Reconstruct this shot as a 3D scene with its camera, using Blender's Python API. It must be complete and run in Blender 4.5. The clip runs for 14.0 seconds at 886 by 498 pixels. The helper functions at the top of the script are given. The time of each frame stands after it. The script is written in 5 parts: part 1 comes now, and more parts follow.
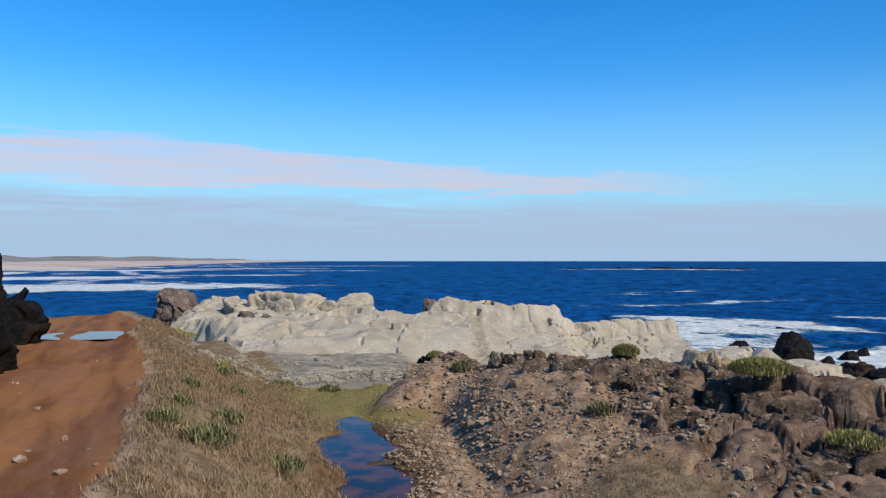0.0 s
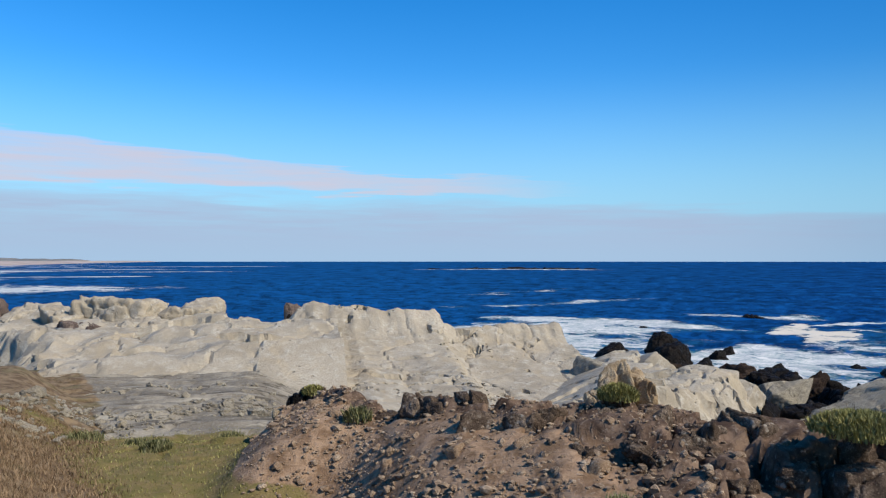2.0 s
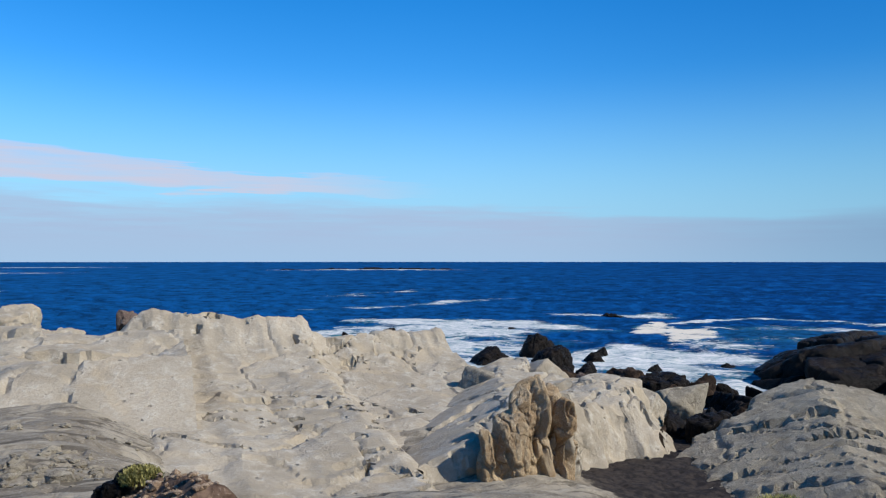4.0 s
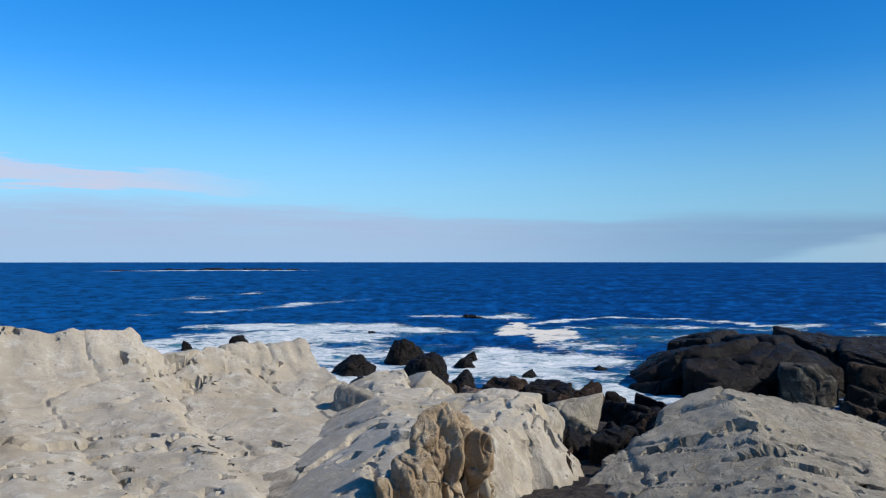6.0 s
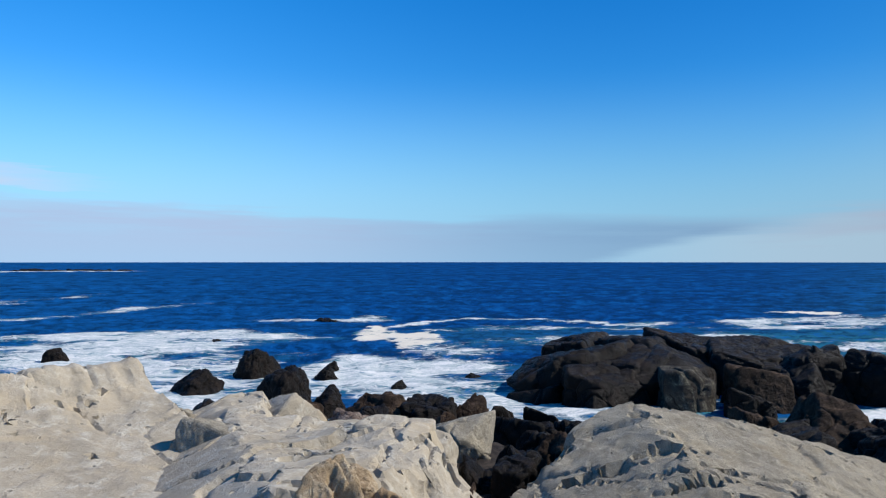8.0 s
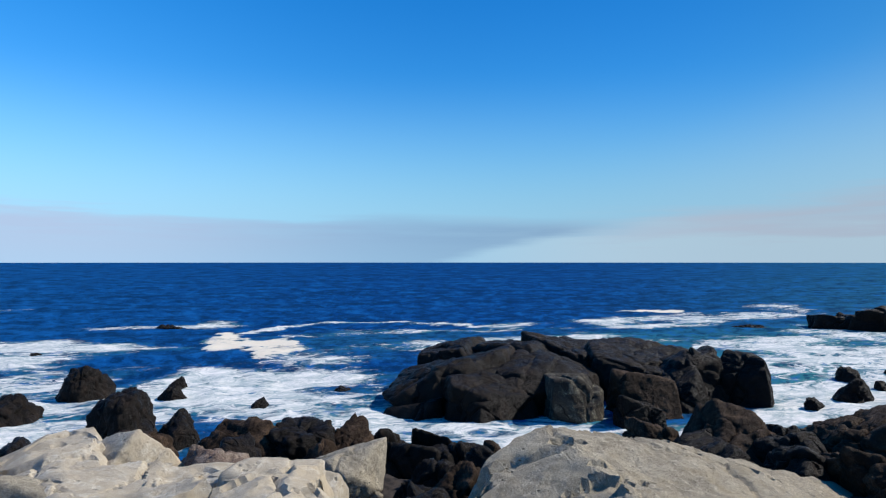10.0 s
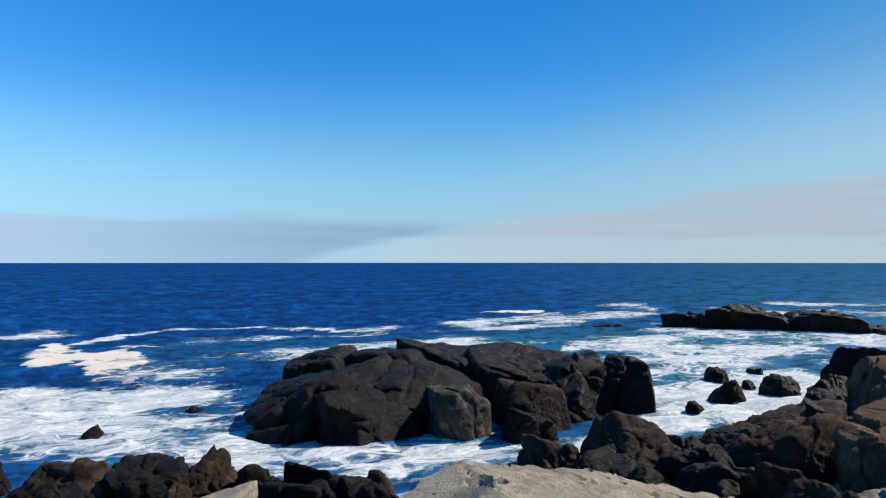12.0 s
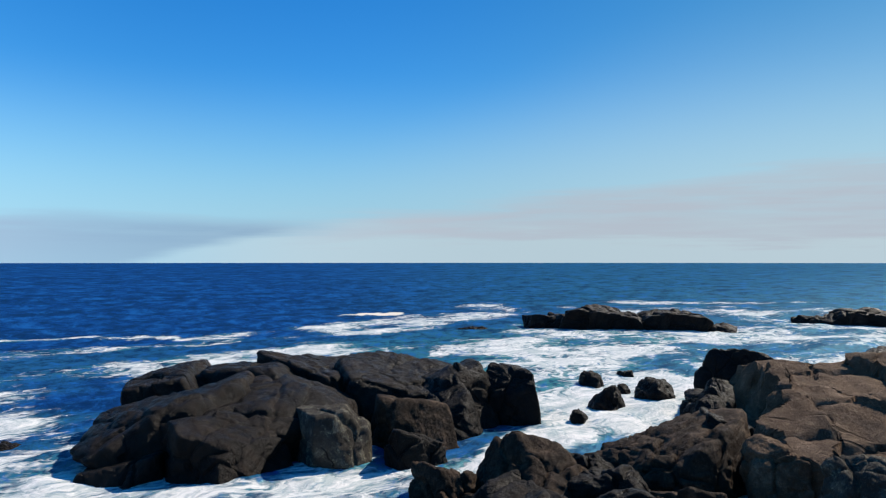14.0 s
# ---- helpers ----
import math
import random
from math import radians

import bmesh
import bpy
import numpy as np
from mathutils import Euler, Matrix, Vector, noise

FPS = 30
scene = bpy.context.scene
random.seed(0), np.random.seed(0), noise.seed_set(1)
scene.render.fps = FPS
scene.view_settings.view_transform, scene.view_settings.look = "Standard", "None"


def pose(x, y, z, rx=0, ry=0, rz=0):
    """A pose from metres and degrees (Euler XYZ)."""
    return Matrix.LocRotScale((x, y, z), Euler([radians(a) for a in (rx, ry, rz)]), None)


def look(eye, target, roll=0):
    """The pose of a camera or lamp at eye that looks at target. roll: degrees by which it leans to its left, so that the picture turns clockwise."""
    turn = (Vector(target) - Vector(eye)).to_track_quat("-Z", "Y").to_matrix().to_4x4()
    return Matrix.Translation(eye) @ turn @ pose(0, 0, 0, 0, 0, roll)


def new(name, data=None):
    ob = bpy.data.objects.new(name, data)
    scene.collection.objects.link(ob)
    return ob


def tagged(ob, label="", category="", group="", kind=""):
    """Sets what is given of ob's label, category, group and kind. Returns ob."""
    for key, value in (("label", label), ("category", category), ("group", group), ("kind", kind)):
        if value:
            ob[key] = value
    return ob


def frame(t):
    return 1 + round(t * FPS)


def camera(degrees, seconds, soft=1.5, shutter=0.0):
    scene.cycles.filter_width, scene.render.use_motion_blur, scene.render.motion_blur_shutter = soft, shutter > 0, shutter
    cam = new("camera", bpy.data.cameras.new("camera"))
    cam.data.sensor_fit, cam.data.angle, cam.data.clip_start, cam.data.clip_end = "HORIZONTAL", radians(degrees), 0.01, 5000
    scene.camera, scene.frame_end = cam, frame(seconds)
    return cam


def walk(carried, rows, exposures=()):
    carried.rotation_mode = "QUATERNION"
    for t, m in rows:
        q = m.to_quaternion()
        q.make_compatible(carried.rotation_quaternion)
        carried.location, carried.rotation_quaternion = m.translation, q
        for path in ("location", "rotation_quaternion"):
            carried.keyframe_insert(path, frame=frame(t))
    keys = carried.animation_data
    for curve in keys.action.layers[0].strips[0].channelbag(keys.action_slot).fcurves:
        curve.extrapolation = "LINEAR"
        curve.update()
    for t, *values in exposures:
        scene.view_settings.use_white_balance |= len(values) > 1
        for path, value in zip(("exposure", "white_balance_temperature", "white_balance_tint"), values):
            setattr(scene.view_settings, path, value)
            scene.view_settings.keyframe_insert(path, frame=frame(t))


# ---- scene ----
cam = camera(62.58, 14.0, 1.2)
PATH = [
    (0.0, 0.000, 0.000, 11.171, 0.000, 0.827, 0.0),
    (0.5, -0.238, 1.805, 11.155, -2.731, 0.835, 0.0),
    (1.0, -0.436, 3.600, 11.139, -5.491, 0.842, 0.0),
    (1.5, -0.552, 5.379, 11.119, -8.278, 0.849, 0.0),
    (2.0, -0.596, 7.145, 11.097, -11.058, 0.857, 0.0),
    (2.5, -0.574, 8.899, 11.072, -13.827, 0.864, 0.0),
    (3.0, -0.502, 10.644, 11.045, -16.607, 0.872, 0.0),
    (5.5, 0.709, 19.380, 10.919, -31.407, 0.903, 0.0),
    (6.0, 1.267, 21.001, 10.915, -34.355, 0.910, 0.0),
    (6.5, 1.881, 22.589, 10.916, -37.344, 0.916, 0.0),
    (7.0, 2.545, 24.137, 10.920, -40.314, 0.914, 0.0),
    (7.5, 3.256, 25.642, 10.927, -43.300, 0.913, 0.0),
    (8.0, 3.995, 27.111, 10.936, -46.312, 0.911, 0.0),
    (10.5, 8.098, 33.322, 11.046, -60.908, 0.941, 0.0),
    (11.0, 9.084, 34.305, 11.073, -63.724, 0.947, 0.0),
    (11.5, 10.099, 35.248, 11.104, -66.563, 0.948, 0.0),
    (12.0, 11.145, 36.147, 11.140, -69.437, 0.950, 0.0),
    (12.5, 12.222, 37.004, 11.183, -72.340, 0.951, 0.0),
    (13.0, 13.324, 37.824, 11.233, -75.259, 0.953, 0.0),
    (13.5, 14.446, 38.615, 11.288, -78.208, 0.954, 0.0),
    (14.0, 15.576, 39.390, 11.345, -81.188, 0.956, 0.0),
]
walk(cam, [(t, pose(x, y, z, 90 + pitch, roll, yaw)) for t, x, y, z, yaw, pitch, roll in PATH],
     [(0.0, 0.0, 6500, 10), (3.0, 0.0, 6400, 10), (5.5, 0.0, 6200, 10), (8.0, 0.12, 6250, 10), (10.5, 0.22, 6500, 10), (14.0, 0.32, 6950, 10)])

# ---- world, sun, exposure ----
SUN_AZ, SUN_EL = 130.0, 42.0          # degrees clockwise from +y, degrees up


def nd(tree, kind, **props):
    n = tree.nodes.new(kind)
    for key, value in props.items():
        if key == "operation":
            n.operation = value
        elif key == "data_type":
            n.data_type = value
        elif key == "blend_type":
            n.blend_type = value
    return n


def mth(tree, op, a, b=None, c=None, clamp=False):
    n = tree.nodes.new("ShaderNodeMath")
    n.operation, n.use_clamp = op, clamp
    for i, v in enumerate((a, b, c)):
        if v is None:
            continue
        if isinstance(v, (int, float)):
            n.inputs[i].default_value = v
        else:
            tree.links.new(v, n.inputs[i])
    return n.outputs[0]


def step(tree, v, lo, hi, out_lo=0.0, out_hi=1.0):
    n = tree.nodes.new("ShaderNodeMapRange")
    n.interpolation_type = "SMOOTHSTEP"
    tree.links.new(v, n.inputs[0])
    for i, q in enumerate((lo, hi, out_lo, out_hi)):
        if isinstance(q, (int, float)):
            n.inputs[i + 1].default_value = q
        else:
            tree.links.new(q, n.inputs[i + 1])
    return n.outputs[0]


def blend(tree, fac, a, b, how="MIX"):
    n = tree.nodes.new("ShaderNodeMix")
    n.data_type, n.blend_type = "RGBA", how
    for sock, v in ((n.inputs[0], fac), (n.inputs[6], a), (n.inputs[7], b)):
        if isinstance(v, (int, float)):
            sock.default_value = v
        elif isinstance(v, tuple):
            sock.default_value = (*v, 1.0)
        else:
            tree.links.new(v, sock)
    return n.outputs[2]


def tex_noise(tree, vec, scale, detail=6.0, rough=0.55, distort=0.0):
    n = tree.nodes.new("ShaderNodeTexNoise")
    n.inputs["Scale"].default_value, n.inputs["Detail"].default_value = scale, detail
    n.inputs["Roughness"].default_value, n.inputs["Distortion"].default_value = rough, distort
    if vec is not None:
        tree.links.new(vec, n.inputs["Vector"])
    return n.outputs["Fac"]


def tex_cells(tree, vec, scale, feature="F1", rnd=1.0):
    n = tree.nodes.new("ShaderNodeTexVoronoi")
    n.feature = feature
    n.inputs["Scale"].default_value, n.inputs["Randomness"].default_value = scale, rnd
    if vec is not None:
        tree.links.new(vec, n.inputs["Vector"])
    return n.outputs["Distance"]


def stretch(tree, vec, sx, sy, sz, rz=0.0):
    if rz:
        r = tree.nodes.new("ShaderNodeMapping")
        r.inputs["Rotation"].default_value = (0, 0, radians(rz))
        tree.links.new(vec, r.inputs["Vector"])
        vec = r.outputs[0]
    n = tree.nodes.new("ShaderNodeMapping")
    n.inputs["Scale"].default_value = (sx, sy, sz)
    tree.links.new(vec, n.inputs["Vector"])
    return n.outputs[0]


def build_world():
    w = bpy.data.worlds.new("sky")
    scene.world = w
    w.use_nodes = True
    t = w.node_tree
    t.nodes.clear()
    sky = t.nodes.new("ShaderNodeTexSky")
    sky.sky_type, sky.sun_disc = "NISHITA", False
    sky.sun_elevation, sky.sun_rotation = radians(SUN_EL), radians(SUN_AZ)
    sky.altitude, sky.air_density, sky.dust_density, sky.ozone_density = 0.0, 1.0, 0.1, 2.5
    co = t.nodes.new("ShaderNodeTexCoord").outputs["Generated"]
    sep = t.nodes.new("ShaderNodeSeparateXYZ")
    t.links.new(co, sep.inputs[0])
    el = mth(t, "MULTIPLY", mth(t, "ARCSINE", sep.outputs[2]), 57.2958)
    az = mth(t, "MULTIPLY", mth(t, "ARCTAN2", sep.outputs[0], sep.outputs[1]), 57.2958)
    comb = t.nodes.new("ShaderNodeCombineXYZ")
    t.links.new(mth(t, "MULTIPLY", az, 0.05), comb.inputs[0])
    t.links.new(mth(t, "MULTIPLY", el, 0.42), comb.inputs[1])
    big = mth(t, "SUBTRACT", tex_noise(t, comb.outputs[0], 1.0, 5.0, 0.5), 0.5)
    comb2 = t.nodes.new("ShaderNodeCombineXYZ")
    t.links.new(mth(t, "MULTIPLY", az, 0.12), comb2.inputs[0])
    t.links.new(mth(t, "MULTIPLY", el, 1.6), comb2.inputs[1])
    fine = mth(t, "SUBTRACT", tex_noise(t, comb2.outputs[0], 1.0, 4.0, 0.55), 0.5)
    wob = mth(t, "ADD", mth(t, "MULTIPLY", big, 3.0), mth(t, "MULTIPLY", fine, 2.6))
    elw = mth(t, "ADD", el, wob)
    tone = mth(t, "ADD", 0.8, mth(t, "MULTIPLY", fine, 1.6), clamp=True)
    # low stratus bank over the open sea, ending in a thin point
    top = step(t, az, -40.0, 72.0, 4.8, 2.9)
    calm = mth(t, "ADD", el, mth(t, "MULTIPLY", wob, step(t, az, 30.0, 66.0, 1.0, 0.35)))
    bank = mth(t, "MULTIPLY", step(t, mth(t, "SUBTRACT", calm, top), 0.7, -0.5), step(t, az, 75.0, 66.0))
    bank = mth(t, "MULTIPLY", bank, step(t, mth(t, "SUBTRACT", calm, step(t, az, 50.0, 72.0, -1.2, 2.5)), -0.5, 0.5))
    bank = mth(t, "MULTIPLY", bank, mth(t, "MULTIPLY", step(t, az, 40.0, 70.0, 0.95, 0.98), step(t, el, -0.5, 2.6, 0.7, 1.0)))
    bank = mth(t, "MULTIPLY", bank, step(t, el, 0.5, 4.0, 1.0, tone))
    # higher streak of cloud towards the beach
    mid = step(t, az, -30.0, 24.0, 7.3, 5.5)
    half = step(t, az, -40.0, 26.0, 2.3, 0.7)
    streak = step(t, mth(t, "ABSOLUTE", mth(t, "SUBTRACT", elw, mid)), half, mth(t, "MULTIPLY", half, 0.6))
    streak = mth(t, "MULTIPLY", mth(t, "MULTIPLY", streak, tone), step(t, az, 24.0, 8.0, 0.0, 0.9))
    # bank that rises towards the sun
    up = step(t, az, 66.0, 112.0, 3.2, 6.6)
    right = mth(t, "MULTIPLY", step(t, mth(t, "SUBTRACT", elw, up), 0.7, -0.9), step(t, elw, 1.2, 2.2))
    right = mth(t, "MULTIPLY", right, mth(t, "MULTIPLY", step(t, az, 64.0, 80.0), step(t, az, 170.0, 130.0)))
    right = mth(t, "MULTIPLY", mth(t, "MULTIPLY", right, tone), 0.9)
    pale = step(t, el, step(t, az, 64.0, 104.0, 9.0, 20.0), 0.0)
    pale = mth(t, "MULTIPLY", pale, step(t, az, 48.0, 110.0, 0.1, 0.38))
    hsv = t.nodes.new("ShaderNodeHueSaturation")
    hsv.inputs["Saturation"].default_value, hsv.inputs["Value"].default_value = SKY_SAT, SKY_VAL
    hsv.inputs["Hue"].default_value = SKY_HUE
    t.links.new(sky.outputs[0], hsv.inputs["Color"])
    tint = blend(t, step(t, az, 16.0, 62.0), (0.93, 1.27, 1.46), (0.5, 0.93, 1.15))
    tint = blend(t, step(t, az, 70.0, 115.0), tint, (0.88, 0.92, 0.86))
    clear = blend(t, 1.0, hsv.outputs[0], tint, "MULTIPLY")
    clear = blend(t, mth(t, "MULTIPLY", step(t, el, 15.0, 0.0), 0.95), clear, (2.3, 4.6, 6.6))
    col = blend(t, pale, clear, (5.6, 6.8, 7.8))
    strip = mth(t, "MULTIPLY", step(t, elw, 3.6, 1.4), mth(t, "MULTIPLY", step(t, az, 50.0, 74.0), 0.5))
    col = blend(t, strip, col, (4.9, 5.8, 6.5))
    col = blend(t, bank, col, blend(t, step(t, az, 30.0, 62.0), (3.2, 4.1, 5.6), (2.1, 3.5, 5.2)))
    col = blend(t, streak, col, (4.9, 4.8, 5.7))
    col = blend(t, right, col, (4.1, 4.8, 5.9))
    dim = mth(t, "MULTIPLY", step(t, az, 20.0, 92.0, 1.06, 0.72), step(t, az, 120.0, 180.0, 1.0, 1.3))
    level = t.nodes.new("ShaderNodeCombineXYZ")
    for i in range(3):
        t.links.new(dim, level.inputs[i])
    col = blend(t, 1.0, col, level.outputs[0], "MULTIPLY")
    bg = t.nodes.new("ShaderNodeBackground")
    bg.inputs["Strength"].default_value = SKY_POWER
    t.links.new(col, bg.inputs["Color"])
    o = t.nodes.new("ShaderNodeOutputWorld")
    t.links.new(bg.outputs[0], o.inputs["Surface"])


SKY_SAT, SKY_VAL, SKY_HUE, SKY_POWER = 1.45, 1.0, 0.5, 0.12
build_world()
az, el = radians(SUN_AZ), radians(SUN_EL)
sun_way = Vector((math.sin(az) * math.cos(el), math.cos(az) * math.cos(el), math.sin(el)))
sun = new("sun", bpy.data.lights.new("sun", "SUN"))
sun.data.energy, sun.data.angle, sun.data.color = 5.0, radians(0.53), (1.0, 0.95, 0.87)
sun.matrix_world = look(sun_way * 100, (0, 0, 0))


# ---- arithmetic for shapes ----
def hashed(ix, iy, iz, seed):
    h = (ix.astype(np.int64) * 374761393 + iy.astype(np.int64) * 668265263 + iz.astype(np.int64) * 2147483647 + seed * 144665) & 0xFFFFFFFF
    h = ((h ^ (h >> 13)) * 1274126177) & 0xFFFFFFFF
    h = ((h ^ (h >> 16)) * 2246822519) & 0xFFFFFFFF
    return ((h ^ (h >> 15)) & 0xFFFFFF) / float(0xFFFFFF)


def lattice(p, seed=0):
    """Smooth value noise, -1 to 1, at the points p (n, 3)."""
    i = np.floor(p).astype(np.int64)
    f = p - i
    u = f * f * f * (f * (f * 6 - 15) + 10)
    out = 0
    for dx in (0, 1):
        for dy in (0, 1):
            for dz in (0, 1):
                w = (u[:, 0] if dx else 1 - u[:, 0]) * (u[:, 1] if dy else 1 - u[:, 1]) * (u[:, 2] if dz else 1 - u[:, 2])
                out = out + w * hashed(i[:, 0] + dx, i[:, 1] + dy, i[:, 2] + dz, seed)
    return out * 2 - 1


def fbm(p, octaves=4, seed=0, gain=0.5):
    out, amp = 0, 1.0
    for k in range(octaves):
        out = out + amp * lattice(p * 2.03 ** k + 17.3 * k, seed + k)
        amp *= gain
    return out


def cells(p, seed=0, tilt=False):
    """Distances to the nearest and second nearest seeds of a cell pattern, and a random value of the nearest one (or a random plane through it)."""
    i = np.floor(p).astype(np.int64)
    f1 = np.full(len(p), 9.0)
    f2 = np.full(len(p), 9.0)
    own = np.zeros(len(p))
    zs = (-1, 0, 1) if np.ptp(p[:, 2]) > 0 else (0,)
    for dx in (-1, 0, 1):
        for dy in (-1, 0, 1):
            for dz in zs:
                c = i + np.array((dx, dy, dz))
                q = np.stack([c[:, 0] + hashed(*c.T, seed), c[:, 1] + hashed(*c.T, seed + 7), c[:, 2] + (hashed(*c.T, seed + 13) if len(zs) > 1 else 0)], 1)
                d = np.sqrt(((p - q) ** 2).sum(1))
                near = d < f1
                f2 = np.where(near, f1, np.minimum(f2, d))
                value = hashed(*c.T, seed + 29)
                if tilt:
                    lean = np.stack([hashed(*c.T, seed + 31), hashed(*c.T, seed + 37), hashed(*c.T, seed + 41)], 1) - 0.5
                    value = value + 1.6 * ((p - q) * lean).sum(1)
                own = np.where(near, value, own)
                f1 = np.where(near, d, f1)
    return f1, f2, own


def ease(v, a, b):
    q = np.clip((v - a) / (b - a), 0, 1)
    return q * q * (3 - 2 * q)


def flat3(x, y, k=1.0):
    return np.stack([x * k, y * k, np.zeros_like(x)], 1)


def mesh_from(name, verts, faces, mats, smooth=True, layers=None):
    me = bpy.data.meshes.new(name)
    verts = np.asarray(verts, dtype=np.float32)
    faces = np.asarray(faces, dtype=np.int32)
    n = faces.shape[1]
    me.vertices.add(len(verts))
    me.vertices.foreach_set("co", verts.ravel())
    me.loops.add(faces.size)
    me.loops.foreach_set("vertex_index", faces.ravel())
    me.polygons.add(len(faces))
    me.polygons.foreach_set("loop_start", np.arange(0, faces.size, n, dtype=np.int32))
    me.update(calc_edges=True)
    me.polygons.foreach_set("use_smooth", np.full(len(faces), smooth))
    for key, values in (layers or {}).items():
        a = me.attributes.new(key, "FLOAT", "POINT")
        a.data.foreach_set("value", np.asarray(values, dtype=np.float32))
    for m in mats if isinstance(mats, (list, tuple)) else [mats]:
        me.materials.append(m)
    return me


def grid_faces(nu, nv):
    i = np.arange((nu - 1) * (nv - 1))
    r, c = i // (nv - 1), i % (nv - 1)
    a = r * nv + c
    return np.stack([a, a + nv, a + nv + 1, a + 1], 1)


BALLS = {}


def ball(sub):
    if sub not in BALLS:
        bm = bmesh.new()
        bmesh.ops.create_icosphere(bm, subdivisions=sub, radius=1.0)
        bm.verts.ensure_lookup_table()
        BALLS[sub] = (np.array([v.co[:] for v in bm.verts]), np.array([[v.index for v in f.verts] for f in bm.faces]))
        bm.free()
    return BALLS[sub]


def rock_shape(seed, size, sub=6, facets=18, hard=34.0, rough=0.045, cracks=0.14, cell=1.2, layers=0.0, boxy=0.2, chips=0.4, tall=0.75, hollow=0.0, taper=0.0):
    """A faceted, jointed and weathered rock about its middle. size: half extents in metres."""
    d, faces = ball(sub)
    rng = np.random.RandomState(seed)
    nrm = rng.normal(size=(facets, 3))
    nrm[:6] = np.array([[1, 0, 0], [-1, 0, 0], [0, 1, 0], [0, -1, 0], [0, 0, 1], [0, 0, -1]]) + rng.normal(scale=boxy, size=(6, 3))
    nrm /= np.linalg.norm(nrm, axis=1)[:, None]
    off = rng.uniform(0.74, 1.02, facets)
    off[6:] = rng.uniform(0.82, 1.14, facets - 6)
    r = (np.maximum(d @ nrm.T, 0) / off) ** hard
    r = r.sum(1) ** (-1 / hard)
    size = np.array(size, float)
    p = d * r[:, None]
    p = p * (size / np.abs(p).max(0)) * np.array((0.98, 0.98, 1.0))
    p[:, :2] *= (1 - taper * p[:, 2:] / size[2])
    s = size.mean()
    k = 1.0 / s
    bump = fbm(p * k * 1.4 + seed * 3.7, 6, seed, 0.55)
    ridge = 1 - np.abs(fbm(p * k * 2.6 + seed, 5, seed + 5, 0.55))
    p = p + d * (s * rough * (bump + (ridge - 0.6)))[:, None]
    w = p + 0.3 * cell * np.stack([fbm(p / cell * 0.8 + q, 3, seed + q) for q in (3, 8, 14)], 1)
    f1, f2, own = cells(w / cell * np.array((1.0, 1.0, tall)), seed, True)
    g1, g2, own2 = cells(w / cell * 2.9 * np.array((1.0, 1.0, tall / 0.75)), seed + 3, True)
    shift = cracks * ((own - 0.5) * 1.3 - 1.1 * np.exp(-((f2 - f1) / 0.06) ** 2)) + chips * cracks * ((own2 - 0.5) - 0.5 * np.exp(-((g2 - g1) / 0.08) ** 2))
    p = p + d * shift[:, None]
    if hollow:
        q = p * np.array((1.0, 1.0, 0.45)) * 1.1 + seed
        p = p - d * (hollow * ease(fbm(q, 3, seed + 21, 0.4), 0.3, 0.5))[:, None]
    if layers:
        p = p + d * (layers * np.sin(p[:, 2] * 9.0 / s + 3 * fbm(p * k, 2, seed + 9)) * (np.abs(d[:, 2]) < 0.8))[:, None]
    return p, faces


def rock(name, at, top, half_x, half_y, material, seed, turn=(0, 0, 0), sub=6, parent=None, tags=None, **shape):
    """One rock over the point at, its foot sunk in, its highest point at the height top."""
    p, faces = rock_shape(seed, (half_x, half_y, max(0.12, (top - at[2]) / 1.25)), sub, **shape)
    m = pose(0, 0, 0, *turn)
    up = p @ np.array(m.to_3x3())[2]
    ob = new(name, mesh_from(name, p, faces, material))
    ob.matrix_world = pose(at[0], at[1], top - float(up.max()), *turn)
    if parent:
        ob.parent = parent
        ob.matrix_parent_inverse = parent.matrix_world.inverted()
    if tags:
        tagged(ob, *tags)
    return ob


def holder(name, x, y, z, *tags):
    ob = new(name)
    ob.matrix_world = pose(x, y, z)
    ob.empty_display_size = 0.3
    return tagged(ob, *tags)


# ---- materials ----
def surface(name):
    m = bpy.data.materials.new(name)
    m.use_nodes = True
    t = m.node_tree
    b = t.nodes["Principled BSDF"]
    co = t.nodes.new("ShaderNodeTexCoord").outputs["Object"]
    return m, t, b, co


def relief(t, b, height, strength, distance):
    n = t.nodes.new("ShaderNodeBump")
    n.inputs["Strength"].default_value, n.inputs["Distance"].default_value = strength, distance
    t.links.new(height, n.inputs["Height"])
    t.links.new(n.outputs[0], b.inputs["Normal"])


def layer(t, key):
    n = t.nodes.new("ShaderNodeAttribute")
    n.attribute_name = key
    return n.outputs["Fac"]


